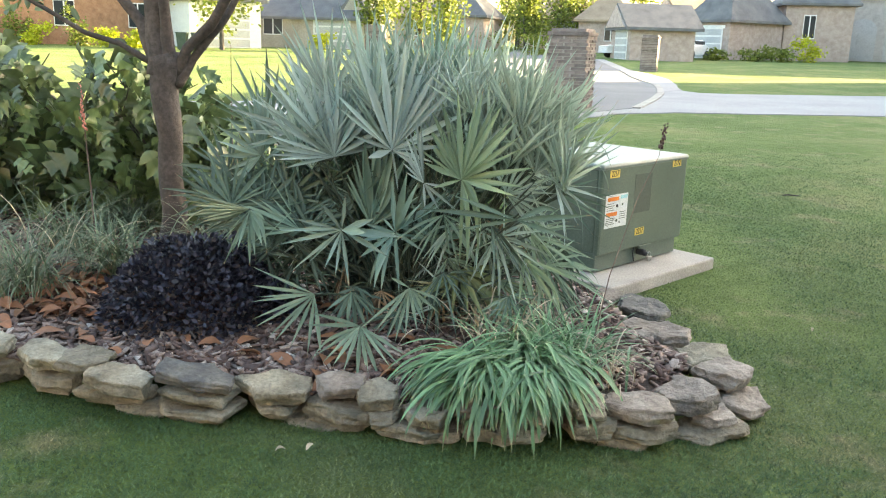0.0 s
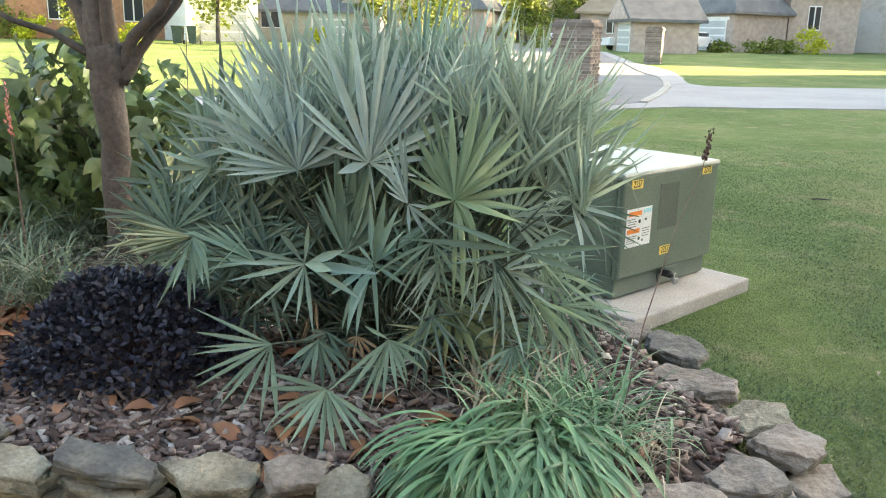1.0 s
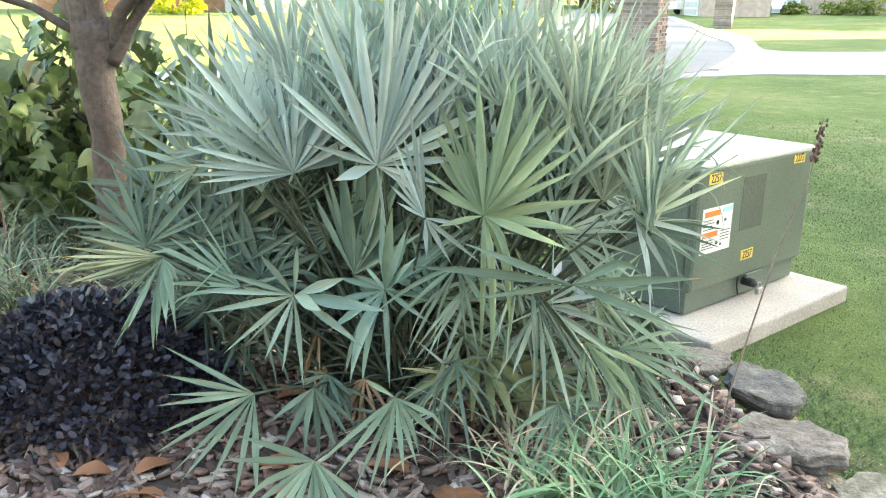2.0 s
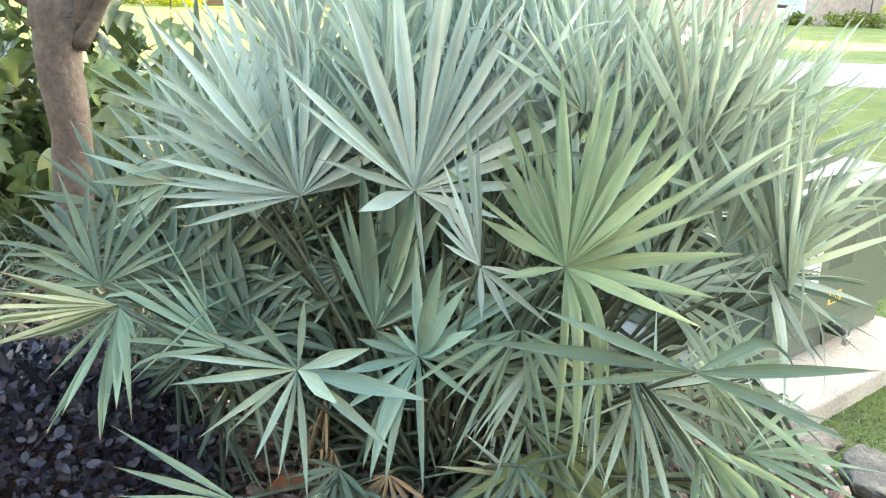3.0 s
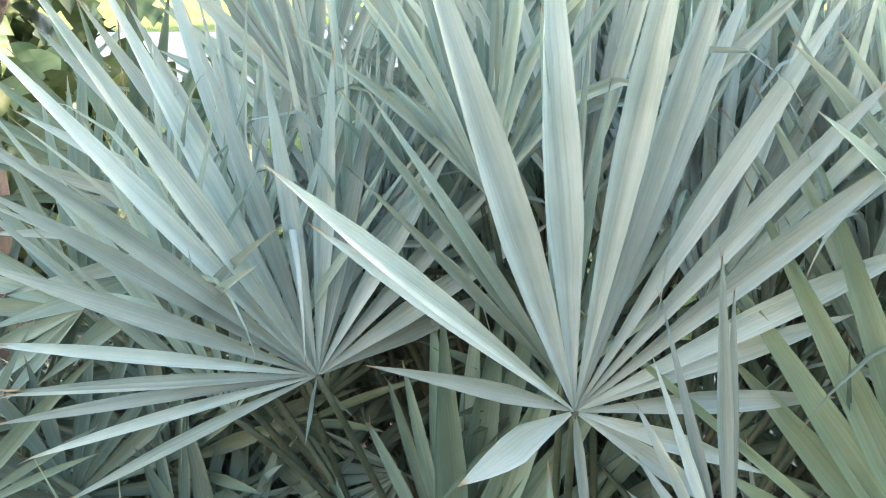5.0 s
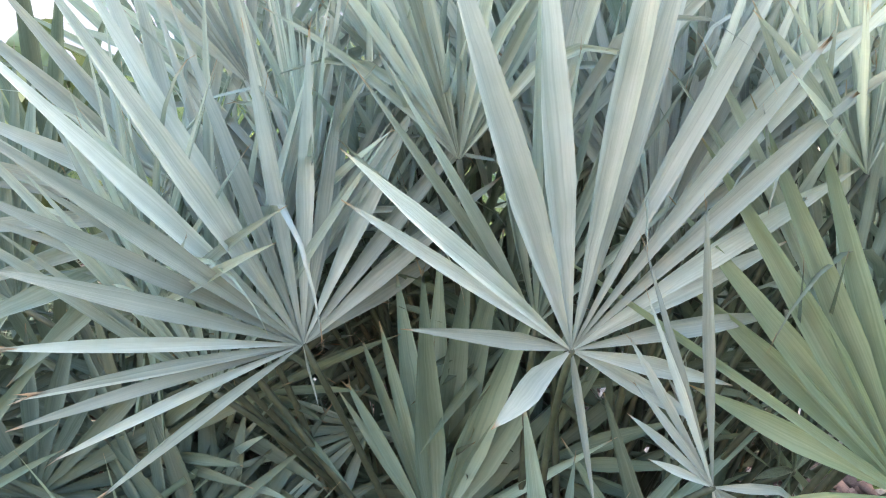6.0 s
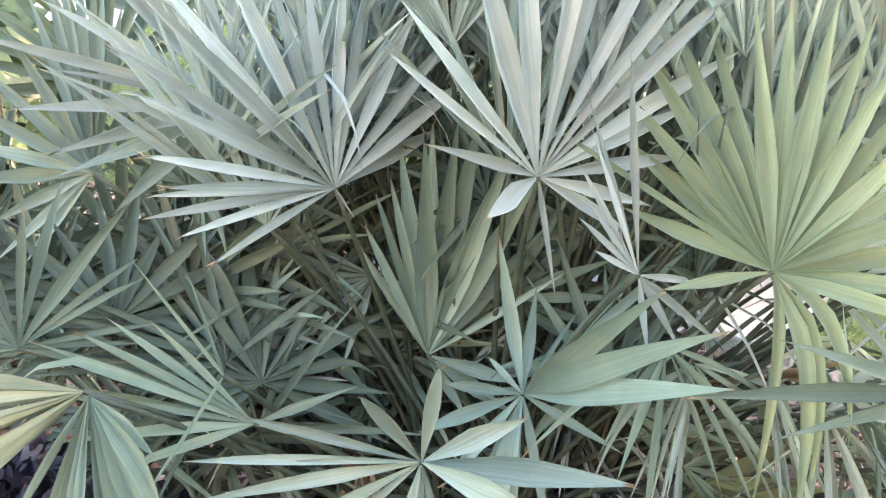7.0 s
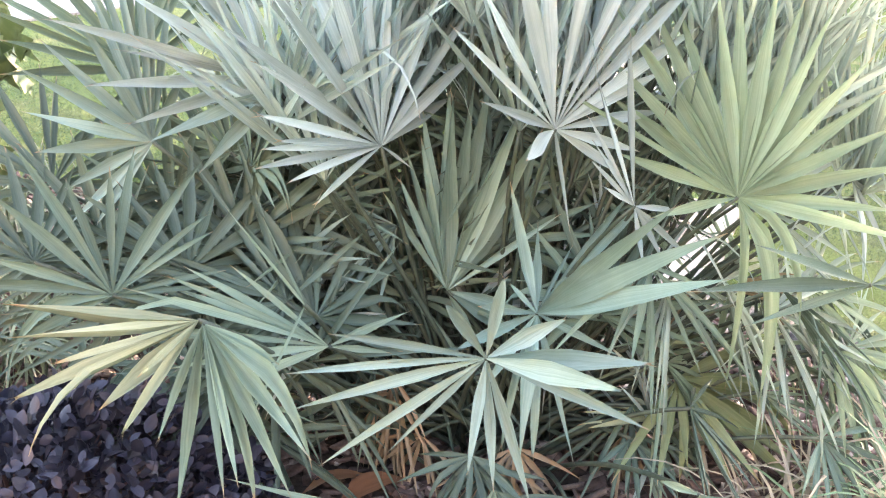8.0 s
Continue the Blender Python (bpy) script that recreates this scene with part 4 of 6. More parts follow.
def pale_straws():
    """Thin dry segments that cross the front of the clump."""
    rng = random.Random(66)
    for i in range(26):
        x, y, z = rng.uniform(-0.5, 0.85), rng.uniform(3.42, 3.7), rng.uniform(0.45, 0.95)
        seg = [(rng.uniform(-170, 170), rng.uniform(0.12, 0.3), rng.uniform(0.004, 0.009)) for _ in range(3)]
        if -0.42 < x < 0.3:
            continue
        fan(palm, (x, y + 0.05, z), (rng.uniform(-0.4, 0.4), -0.8, rng.uniform(0.0, 0.6)), seg, 0.01, rng.choice((M_GREEN, M_BLUE, M_SAGE)), 950 + i, droop=rng.uniform(0.0, 0.4), split=False)


pale_straws()


def background_fans():
    """The many fans that fill the clump behind and between."""
    rng = random.Random(77)
    spots = []
    # tall ones at the back and the crown
    for i in range(40):
        az = rng.uniform(-0.25, math.pi + 0.25)
        r = 0.80 * math.sqrt(rng.uniform(0.02, 1))
        spots.append((0.12 + r * math.cos(az) * 0.92, 3.74 + max(-0.06, r * math.sin(az) * 0.8), 1.16 - 0.42 * r * r + rng.uniform(-0.12, 0.06), rng.uniform(0.34, 0.44), "top"))
    # upright crown, long and narrow
    for i in range(58):
        x = rng.uniform(-0.50, 0.85)
        spots.append((x, rng.uniform(3.66, 4.2), 1.20 - 0.45 * (x - 0.15) ** 2 - rng.uniform(0.0, 0.25), rng.uniform(0.44, 0.56), "crown"))
    # flanks
    for i in range(22):
        az = rng.uniform(-0.8, 0.8) + (math.pi if i % 2 else 0)
        r = rng.uniform(0.52, 0.74)
        spots.append((0.06 + r * math.cos(az), 3.95 + r * math.sin(az) * 0.4, rng.uniform(0.42, 0.9), rng.uniform(0.28, 0.38), "side"))
    # inner ones, in leaf colours darkened for the shade there
    for i in range(62):
        spots.append((rng.uniform(-0.6, 0.7), rng.uniform(3.84, 4.15), rng.uniform(0.30, 0.95), rng.uniform(0.24, 0.36), "inner"))
    # low skirt
    for i in range(9):
        az = -math.pi / 2 + rng.uniform(-1.4, 1.4)
        spots.append((0.05 + 0.42 * math.cos(az), 3.85 + 0.42 * math.sin(az), rng.uniform(0.2, 0.38), rng.uniform(0.18, 0.27), "low"))
    for i, (x, y, z, length, where) in enumerate(spots):
        if x > 0.45 and i % 5 < (3 if where in ("crown", "top") else 2):
            continue
        out = Vector((x - 0.05, y - 3.85, 0)).normalized()
        jig = Vector((rng.uniform(-0.3, 0.3), rng.uniform(-0.3, 0.3), rng.uniform(-0.15, 0.25)))
        up = Vector((0, 0, 1)) + out * 0.3
        if where == "top":
            n, seg = out * 0.75 + jig + Vector((0, -0.3, 0.1)), spray(-58, 58, 15, length, rng, 0.85)
            material = rng.choice((M_BLUE, M_JADE, M_SAGE if x > 0.2 else M_JADE)) if x < 0.35 else M_SAGE
        elif where == "crown":
            n, seg = Vector((rng.uniform(-0.5, 0.5), -0.8, rng.uniform(-0.1, 0.3))), spray(-44, 44, 14, length, rng, 0.88)
            up = Vector((0.35 * (x - 0.1), 0.1, 1))
            material = rng.choice((M_BLUE, M_JADE, M_JADE, M_SAGE if x > 0.2 else M_BLUE)) if x < 0.35 else M_SAGE
        elif where == "side":
            n, seg = out * 0.6 + Vector((0, -0.5, 0.4)) + jig, spray(-105, 105, 17, length, rng)
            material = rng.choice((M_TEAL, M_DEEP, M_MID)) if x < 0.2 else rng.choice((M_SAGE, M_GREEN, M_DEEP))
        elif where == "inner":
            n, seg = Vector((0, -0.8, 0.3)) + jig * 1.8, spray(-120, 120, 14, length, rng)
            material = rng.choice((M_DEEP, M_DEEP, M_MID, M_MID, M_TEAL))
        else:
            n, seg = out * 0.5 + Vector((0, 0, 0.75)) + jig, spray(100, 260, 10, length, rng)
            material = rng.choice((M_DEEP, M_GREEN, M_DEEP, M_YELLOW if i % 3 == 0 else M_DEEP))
        fan(palm, (x, y, z), n, seg, rng.uniform(0.022, 0.030), material, 200 + i, droop=rng.uniform(0.02, 0.12), up=up, split=False)


background_fans()


def tangled_fans():
    """Worn fans with few, uneven segments, all through the clump."""
    rng = random.Random(58)
    for i in range(74):
        az, r = rng.uniform(0, 6.28), math.sqrt(rng.random())
        x, y, z = 0.05 + 0.66 * r * math.cos(az), 3.86 + 0.30 * r * math.sin(az), rng.uniform(0.3, 1.0)
        if i % 3 == 0:
            x, y, z = rng.uniform(-0.45, 0.6), rng.uniform(3.5, 3.66), rng.uniform(0.24, 0.62)
        if -0.45 < x < 0.3 and y < 3.78:
            y, z = y + 0.22, z * 0.7
        side = Vector((x - 0.05, y - 3.95, 0)).normalized()
        n = side * 0.7 + Vector((rng.gauss(0, 0.5), rng.gauss(-0.2, 0.5), rng.gauss(0.25, 0.4)))
        seg = sorted((rng.uniform(-125, 125), rng.uniform(0.16, 0.36)) for _ in range(rng.randint(6, 10)))
        if x > 0.42 and i % 2:
            continue
        material = rng.choice((M_DEEP, M_DEEP, M_BLUE, M_GREEN, M_DEEP, M_DEAD if i % 5 == 0 else M_DEEP))
        fan(palm, (x, y, z), n, seg, rng.uniform(0.018, 0.028), material, 700 + i, droop=rng.uniform(0.02, 0.25), up=Vector((0, 0, 1)) + side * rng.uniform(-0.3, 0.8), split=False)


tangled_fans()


def skirt_fans():
    """Narrow segments that hang from the lower fans towards the mulch."""
    rng = random.Random(91)
    for i in range(36):
        if i % 5:
            x = rng.uniform(0.22, 0.82)
            y, z = 3.38 + 0.5 * max(0.0, x - 0.45) + rng.uniform(0.0, 0.22), rng.uniform(0.34, 0.72)
        else:
            x, y, z = rng.uniform(-0.42, 0.25), rng.uniform(3.42, 3.62), rng.uniform(0.24, 0.38)
        if x < 0.2:
            continue
        out = Vector((x - 0.05, y - 3.9, 0)).normalized()
        n = out * 0.6 + Vector((rng.gauss(0, 0.25), rng.gauss(0, 0.25), rng.uniform(0.3, 0.8)))
        seg = [(rng.uniform(95, 265), rng.uniform(0.2, 0.36)) for _ in range(rng.randint(9, 13))]
        material = rng.choice((M_MID, M_SAGE, M_GREEN, M_DEEP, M_GREEN)) if x > 0.25 else M_DEEP
        fan(palm, (x, y, z), n, seg, rng.uniform(0.018, 0.026), material, 800 + i, droop=rng.uniform(0.12, 0.3), split=False)


skirt_fans()


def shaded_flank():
    """Worn fans low on the flank towards the mound shrub, darkened by colour for shade."""
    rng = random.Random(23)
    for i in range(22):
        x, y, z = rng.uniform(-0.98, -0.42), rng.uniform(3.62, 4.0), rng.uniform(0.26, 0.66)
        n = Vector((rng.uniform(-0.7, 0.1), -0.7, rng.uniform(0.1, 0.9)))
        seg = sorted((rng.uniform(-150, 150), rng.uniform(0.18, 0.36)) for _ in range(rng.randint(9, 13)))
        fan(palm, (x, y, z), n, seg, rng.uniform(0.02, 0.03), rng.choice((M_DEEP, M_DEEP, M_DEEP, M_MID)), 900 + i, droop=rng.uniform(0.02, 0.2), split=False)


shaded_flank()


def dead_fans():
    rng = random.Random(31)
    for i in range(9):
        az = -math.pi / 2 + rng.uniform(-1.2, 1.2)
        x, y = 0.05 + 0.34 * math.cos(az), 3.85 + 0.34 * math.sin(az)
        out = Vector((math.cos(az), math.sin(az), 0))
        fan(palm, (x, y, rng.uniform(0.22, 0.4)), out + Vector((rng.uniform(-0.4, 0.4), 0, 0.3)), spray(110, 250, 7, 0.24, rng), 0.02, M_DEAD, 400 + i, droop=0.2, split=False)


dead_fans()


# ---- transformer cabinet on its pad ----
YARD = Matrix.Translation((1.065, 4.95, 0)) @ Matrix.Rotation(math.atan2(0.788, 0.616), 4, "Z")


def utility_cabinet():
    pad = boxed("concrete_pad", (-0.16, -0.24, -0.10), (1.08, 1.02, 0.075), M_CONCRETE, None, "", YARD, 0.012)
    tagged(pad, "flat weathered concrete pad at the edge of the lawn", "concrete pad")
    cab = empty("utility_cabinet", (1.045, 4.95, 0.085), "green painted steel transformer cabinet with warning label on a concrete pad", "transformer")
    cab.location = (0, 0, 0)
    boxed("base_skirt", (0.015, 0.03, 0.085), (0.975, 0.80, 0.21), M_STEEL, cab, "", YARD, 0.006)
    boxed("body", (0.012, 0.045, 0.205), (0.985, 0.80, 0.75), M_STEEL, cab, "", YARD, 0.012)
    bm = bmesh.new()
    box(bm, (-0.004, -0.002, 0.195), (0.996, 0.042, 0.772), YARD, 0.018)
    part("front_door", bm, M_STEEL, cab, "green steel front door with rounded top")
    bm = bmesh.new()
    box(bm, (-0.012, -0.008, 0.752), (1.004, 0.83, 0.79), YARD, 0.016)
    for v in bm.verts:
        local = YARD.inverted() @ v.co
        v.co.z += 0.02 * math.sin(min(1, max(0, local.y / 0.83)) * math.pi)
    part("lid", bm, M_STEEL_LIT, cab, "green steel lid coloured paler for the light from above")
    boxed("faded_patch", (0.36, -0.0035, 0.44), (0.555, -0.002, 0.70), M_RECESS, cab, "dull rectangle where a label was", YARD)
    # warning label
    lab = boxed("warning_label", (0.045, -0.0045, 0.375), (0.285, -0.002, 0.59), M_LABEL, cab, "white warning label with orange headings", YARD)
    boxed("heading", (0.062, -0.0065, 0.55), (0.182, -0.0045, 0.575), M_ORANGE, lab, "orange heading bar", YARD)
    boxed("heading", (0.055, -0.0065, 0.452), (0.172, -0.0045, 0.477), M_ORANGE, lab, "orange heading bar", YARD)
    boxed("heading", (0.205, -0.0065, 0.558), (0.277, -0.0045, 0.58), M_CYAN, lab, "pale blue heading bar", YARD)
    for x0, x1, z in ((0.058, 0.13, 0.533), (0.058, 0.14, 0.519), (0.058, 0.125, 0.505), (0.058, 0.135, 0.491), (0.058, 0.15, 0.436), (0.058, 0.14, 0.424), (0.055, 0.13, 0.412), (0.055, 0.145, 0.400), (0.2, 0.272, 0.47), (0.2, 0.268, 0.456), (0.2, 0.272, 0.442), (0.2, 0.265, 0.428)):
        boxed("text_line", (x0, -0.006, z - 0.0018), (x1, -0.0045, z + 0.0018), M_RECESS, lab, "", YARD)
    for x, z, r in ((0.168, 0.515, 0.011), (0.172, 0.418, 0.010), (0.205, 0.405, 0.007), (0.228, 0.52, 0.008)):
        bm = bmesh.new()
        bmesh.ops.create_cone(bm, cap_ends=True, segments=14, radius1=r, radius2=r, depth=0.002, matrix=YARD @ Matrix.Translation((x, -0.0055, z)) @ Matrix.Rotation(math.pi / 2, 4, "X"))
        part("pictogram", bm, M_INK if r > 0.0105 else M_RECESS, lab)
    # yellow number plates
    for x, z, words in ((0.07, 0.70, "2257"), (0.80, 0.715, "2272"), (0.40, 0.285, "2257")):
        plate = boxed("number_plate", (x, -0.0045, z), (x + 0.105, -0.002, z + 0.05), M_PLATE, cab, "small yellow plate with black figures", YARD)
        data = bpy.data.curves.new("figures", "FONT")
        data.body, data.size, data.extrude = words, 0.056, 0.0006
        data.align_x, data.align_y = "CENTER", "CENTER"
        data.materials.append(M_INK)
        fig = new("figures", data)
        fig.parent = plate
        fig.matrix_local = YARD @ Matrix.Translation((x + 0.0525, -0.0056, z + 0.025)) @ Matrix.Rotation(math.pi / 2, 4, "X") @ Matrix.Diagonal((0.72, 1, 1, 1))
    # latch and padlock
    boxed("latch_plate", (0.46, -0.014, 0.185), (0.60, 0.0, 0.205), M_STEEL, cab, "", YARD, 0.003)
    bm = bmesh.new()
    tube(bm, [YARD @ Vector(p) for p in ((0.49, 0.02, 0.16), (0.49, -0.035, 0.16), (0.49, -0.05, 0.15))], [0.022, 0.022, 0.014], 12)
    part("latch_knob", bm, M_DARK, cab, "black round latch")
    bm = bmesh.new()
    box(bm, (0.50, -0.062, 0.10), (0.545, -0.04, 0.135), YARD, 0.005)
    lock = part("padlock", bm, M_CHROME, cab, "worn steel padlock")
    bm = bmesh.new()
    tube(bm, [YARD @ Vector(p) for p in ((0.508, -0.05, 0.13), (0.508, -0.05, 0.155), (0.522, -0.05, 0.166), (0.537, -0.05, 0.155), (0.537, -0.05, 0.13))], [0.004] * 5, 6)
    part("shackle", bm, M_CHROME, lock)
    bm = bmesh.new()
    tube(bm, [YARD @ Vector(p) for p in ((0.43, 0.016, 0.2), (0.425, 0.014, 0.15), (0.44, 0.012, 0.1))], [0.004] * 3, 6)
    part("cable", bm, M_DARK, cab)


utility_cabinet()


# ---- small tree in the bed ----
def small_tree():
    tree = empty("tree", (-1.6, 4.5, 0.1), "small multi-limbed tree with grey-brown bark in the bed", "tree")
    tree.location = (-0.07, 0.18, 0)
    bm = bmesh.new()
    rng = random.Random(4)

    def limb(points, radii, sides=10):
        pts, rad = [], []
        for i in range(len(points) - 1):
            for k in range(5):
                t = k / 5
                p = Vector(points[i]).lerp(Vector(points[i + 1]), t)
                r = radii[i] * (1 - t) + radii[i + 1] * t
                p += Vector((noise.noise(p * 5), noise.noise(p * 5 + Vector((9, 0, 0))), 0)) * r * 0.25
                pts.append(p)
                rad.append(r * (1 + 0.10 * noise.noise(p * 9)))
        pts.append(Vector(points[-1]))
        rad.append(radii[-1])
        tube(bm, pts, rad, sides)

    limb([(-1.60, 4.5, 0.05), (-1.59, 4.5, 0.25), (-1.595, 4.5, 0.7), (-1.60, 4.5, 1.1), (-1.60, 4.5, 1.38)], [0.13, 0.082, 0.072, 0.082, 0.10], 14)
    limb([(-1.63, 4.5, 1.25), (-1.64, 4.5, 1.5), (-1.66, 4.52, 1.8), (-1.72, 4.6, 2.6), (-1.7, 4.7, 3.6)], [0.09, 0.075, 0.07, 0.05, 0.02], 12)
    limb([(-1.56, 4.47, 1.3), (-1.555, 4.45, 1.5), (-1.56, 4.42, 1.75), (-1.5, 4.3, 2.6)], [0.05, 0.038, 0.032, 0.02])
    limb([(-1.52, 4.5, 1.28), (-1.44, 4.46, 1.42), (-1.27, 4.44, 1.56), (-1.13, 4.4, 1.74), (-0.8, 4.3, 2.5)], [0.045, 0.034, 0.032, 0.03, 0.015])
    limb([(-1.53, 4.5, 1.2), (-1.42, 4.5, 1.36), (-1.22, 4.52, 1.60), (-1.12, 4.55, 1.78), (-0.9, 4.6, 2.4)], [0.04, 0.028, 0.027, 0.026, 0.015])
    limb([(-1.66, 4.5, 1.35), (-1.74, 4.5, 1.56), (-1.87, 4.5, 1.72), (-2.3, 4.5, 2.3)], [0.055, 0.04, 0.032, 0.015])
    limb([(-1.68, 4.48, 1.33), (-1.85, 4.42, 1.44), (-2.05, 4.38, 1.50), (-2.28, 4.36, 1.63), (-2.5, 4.3, 1.75)], [0.022, 0.018, 0.015, 0.013, 0.008], 8)
    part("trunk", bm, M_BARK, tree, smooth=True)
    # leaves on the twig that hangs into view, and the crown above
    v, f, t = [], [], []
    for i in range(900):
        if i < 60:
            c = Vector((-2.38 + rng.gauss(0, 0.14), 4.35 + rng.gauss(0, 0.12), 1.72 + rng.gauss(0, 0.06)))
        else:
            az, r = rng.uniform(0, 6.28), 1.6 * math.sqrt(rng.random())
            c = Vector((-1.7 + r * math.cos(az), 4.6 + r * math.sin(az), 2.9 + rng.uniform(-0.5, 1.0)))
        add_leaf(v, f, t, c, rng, rng.uniform(0.07, 0.12), 0.45)
    sheet("crown", v, f, M_OAKLEAF, tree, uvs=t)


def add_leaf(v, f, t, c, rng, length, ratio, way=None, lean=None):
    """A small folded oval leaf."""
    way = way or Vector((rng.gauss(0, 1), rng.gauss(0, 1), rng.gauss(0, 0.6))).normalized()
    side = way.cross(lean or Vector((rng.gauss(0, 1), rng.gauss(0, 1), rng.gauss(0, 1)))).normalized()
    up = side.cross(way)
    k, w = len(v), length * ratio * 0.5
    for along, wide in ((0.22, 0.74), (0.5, 1.0), (0.8, 0.66)):
        mid = c + way * length * along - up * length * 0.08 * along * along
        v += [mid + side * w * wide + up * w * 0.3 * wide, mid, mid - side * w * wide + up * w * 0.3 * wide]
        t += [(0.5 + wide / 2, along), (0.5, along), (0.5 - wide / 2, along)]
    v += [c, c + way * length - up * length * 0.08]
    t += [(0.5, 0), (0.5, 1)]
    f += [(k + 9, k, k + 1, k + 2), (k, k + 3, k + 4, k + 1), (k + 1, k + 4, k + 5, k + 2), (k + 3, k + 6, k + 7, k + 4), (k + 4, k + 7, k + 8, k + 5), (k + 6, k + 10, k + 8, k + 7)]


small_tree()


# ---- dark mound shrub ----
def purple_shrub():
    rng = random.Random(12)
    shrub = empty("mound_shrub", (-0.97, 3.46, 0.13), "low mound of small near-black purple leaves on the mulch", "shrub")
    shrub.location = (0, 0, 0)
    c = Vector((-0.97, 3.46, 0.10))
    v, f, t = [], [], []
    bm = bmesh.new()
    for i in range(60):
        az, el = rng.uniform(0, 6.28), rng.uniform(0.2, 1.5)
        d = Vector((math.cos(az) * math.cos(el) * 0.42, math.sin(az) * math.cos(el) * 0.38, math.sin(el) * 0.36))
        tube(bm, curve_points(c, c + d * 0.5 + Vector((0, 0, 0.08)), c + d, 4), [0.006, 0.005, 0.004, 0.003, 0.002], 5)
    part("branchwork", bm, M_SPIKE, shrub)
    for i in range(6500):
        az, el = rng.uniform(0, 6.28), math.asin(rng.random() ** 0.8)
        bulge = 1 + 0.14 * noise.noise((math.cos(az) * 2, math.sin(az) * 2, el * 2)) + 0.06 * noise.noise((math.cos(az) * 6, math.sin(az) * 6, el * 6))
        r = bulge * (1 - 0.35 * rng.random() ** 2)
        out = Vector((math.cos(az) * math.cos(el), math.sin(az) * math.cos(el), math.sin(el)))
        p = c + Vector((out.x * 0.46, out.y * 0.38, out.z * 0.42)) * r
        way = (out * 0.7 + Vector((rng.gauss(0, 0.7), rng.gauss(0, 0.7), rng.gauss(0, 0.5)))).normalized()
        add_leaf(v, f, t, p, rng, rng.uniform(0.022, 0.040), 0.6, way)
    sheet("foliage", v, f, M_PURPLE, shrub, uvs=t)


purple_shrub()


# ---- lobed-leaf shrub behind ----
def lobed_leaf_mesh(seed):
    rng = random.Random(seed)
    half = [(0.02, 0.0), (0.10, 0.05), (0.20, 0.12), (0.29, 0.24), (0.11, 0.28), (0.24, 0.40), (0.40, 0.56), (0.14, 0.56), (0.20, 0.68), (0.27, 0.82), (0.09, 0.80), (0.06, 0.90), (0.0, 1.0)]
    v, f, t = [], [], []
    for x, y in half:
        x, y = x * rng.uniform(0.85, 1.15), y
        dip = -0.5 * y * y + 0.03 * math.sin(9 * y)
        v += [(0, y * 0.98, dip), (x, y, dip + x * 0.30 - x * x * 0.9), (-x, y, dip + x * 0.26 - x * x * 0.9)]
        t += [(0.5, y), (0.5 + x, y), (0.5 - x, y)]
    for i in range(len(half) - 1):
        a, b = 3 * i, 3 * i + 3
        f += [(a, a + 1, b + 1, b), (a + 2, a, b, b + 2)]
    ob = sheet("leaf", v, f, M_OAKLEAF, uvs=t, smooth=True)
    me = ob.data
    bpy.data.objects.remove(ob)
    return me


def lobed_shrub():
    rng = random.Random(21)
    shrub = empty("lobed_leaf_shrub", (-2.7, 5.7, 0.1), "large leafy shrub with drooping lobed green leaves behind the bed", "shrub")
    shrub.location = (0, 0, 0)
    meshes = [lobed_leaf_mesh(i) for i in range(4)]
    bm = bmesh.new()
    tips = []
    for i in range(80):
        base = Vector((rng.uniform(-3.9, -1.7), rng.uniform(5.6, 6.2), 0.1))
        tip = Vector((rng.uniform(-4.4, -1.5), rng.uniform(5.0, 6.1), rng.uniform(0.4, 1.6)))
        if tip.x > -2.3:
            tip.z = min(tip.z, 1.25 - 0.5 * (tip.x + 2.3))
        tube(bm, curve_points(base, (base + tip) / 2 + Vector((0, 0, 0.2)), tip, 5), [0.012, 0.010, 0.008, 0.006, 0.005, 0.003], 5)
        tips.append((base, tip))
    part("branchwork", bm, M_BARK, shrub)
    rest_v, rest_f, rest_t = [], [], []
    for i in range(2100):
        base, tip = tips[i % len(tips)]
        p = base.lerp(tip, rng.uniform(0.35, 1.05)) + Vector((rng.gauss(0, 0.11), rng.gauss(0, 0.13) - 0.05, rng.gauss(0, 0.09)))
        at = pose(p.x, p.y, p.z, rng.uniform(-118, -8), rng.uniform(-55, 55), 180 + rng.uniform(-120, 120)) @ Matrix.Scale(rng.uniform(0.15, 0.28), 4)
        me = rng.choice(meshes)
        if i < 300:
            leaf = new("leaf", me)
            leaf.parent = shrub
            leaf.matrix_basis = at
        else:
            k = len(rest_v)
            rest_v += [at @ v.co for v in me.vertices]
            rest_f += [tuple(k + c for c in poly.vertices) for poly in me.polygons]
            rest_t += [(0.5 + v.co.x, v.co.y) for v in me.vertices]
    tagged(sheet("leaf_mass", rest_v, rest_f, M_OAKLEAF, shrub, uvs=rest_t, smooth=True), kind="stuff")


lobed_shrub()


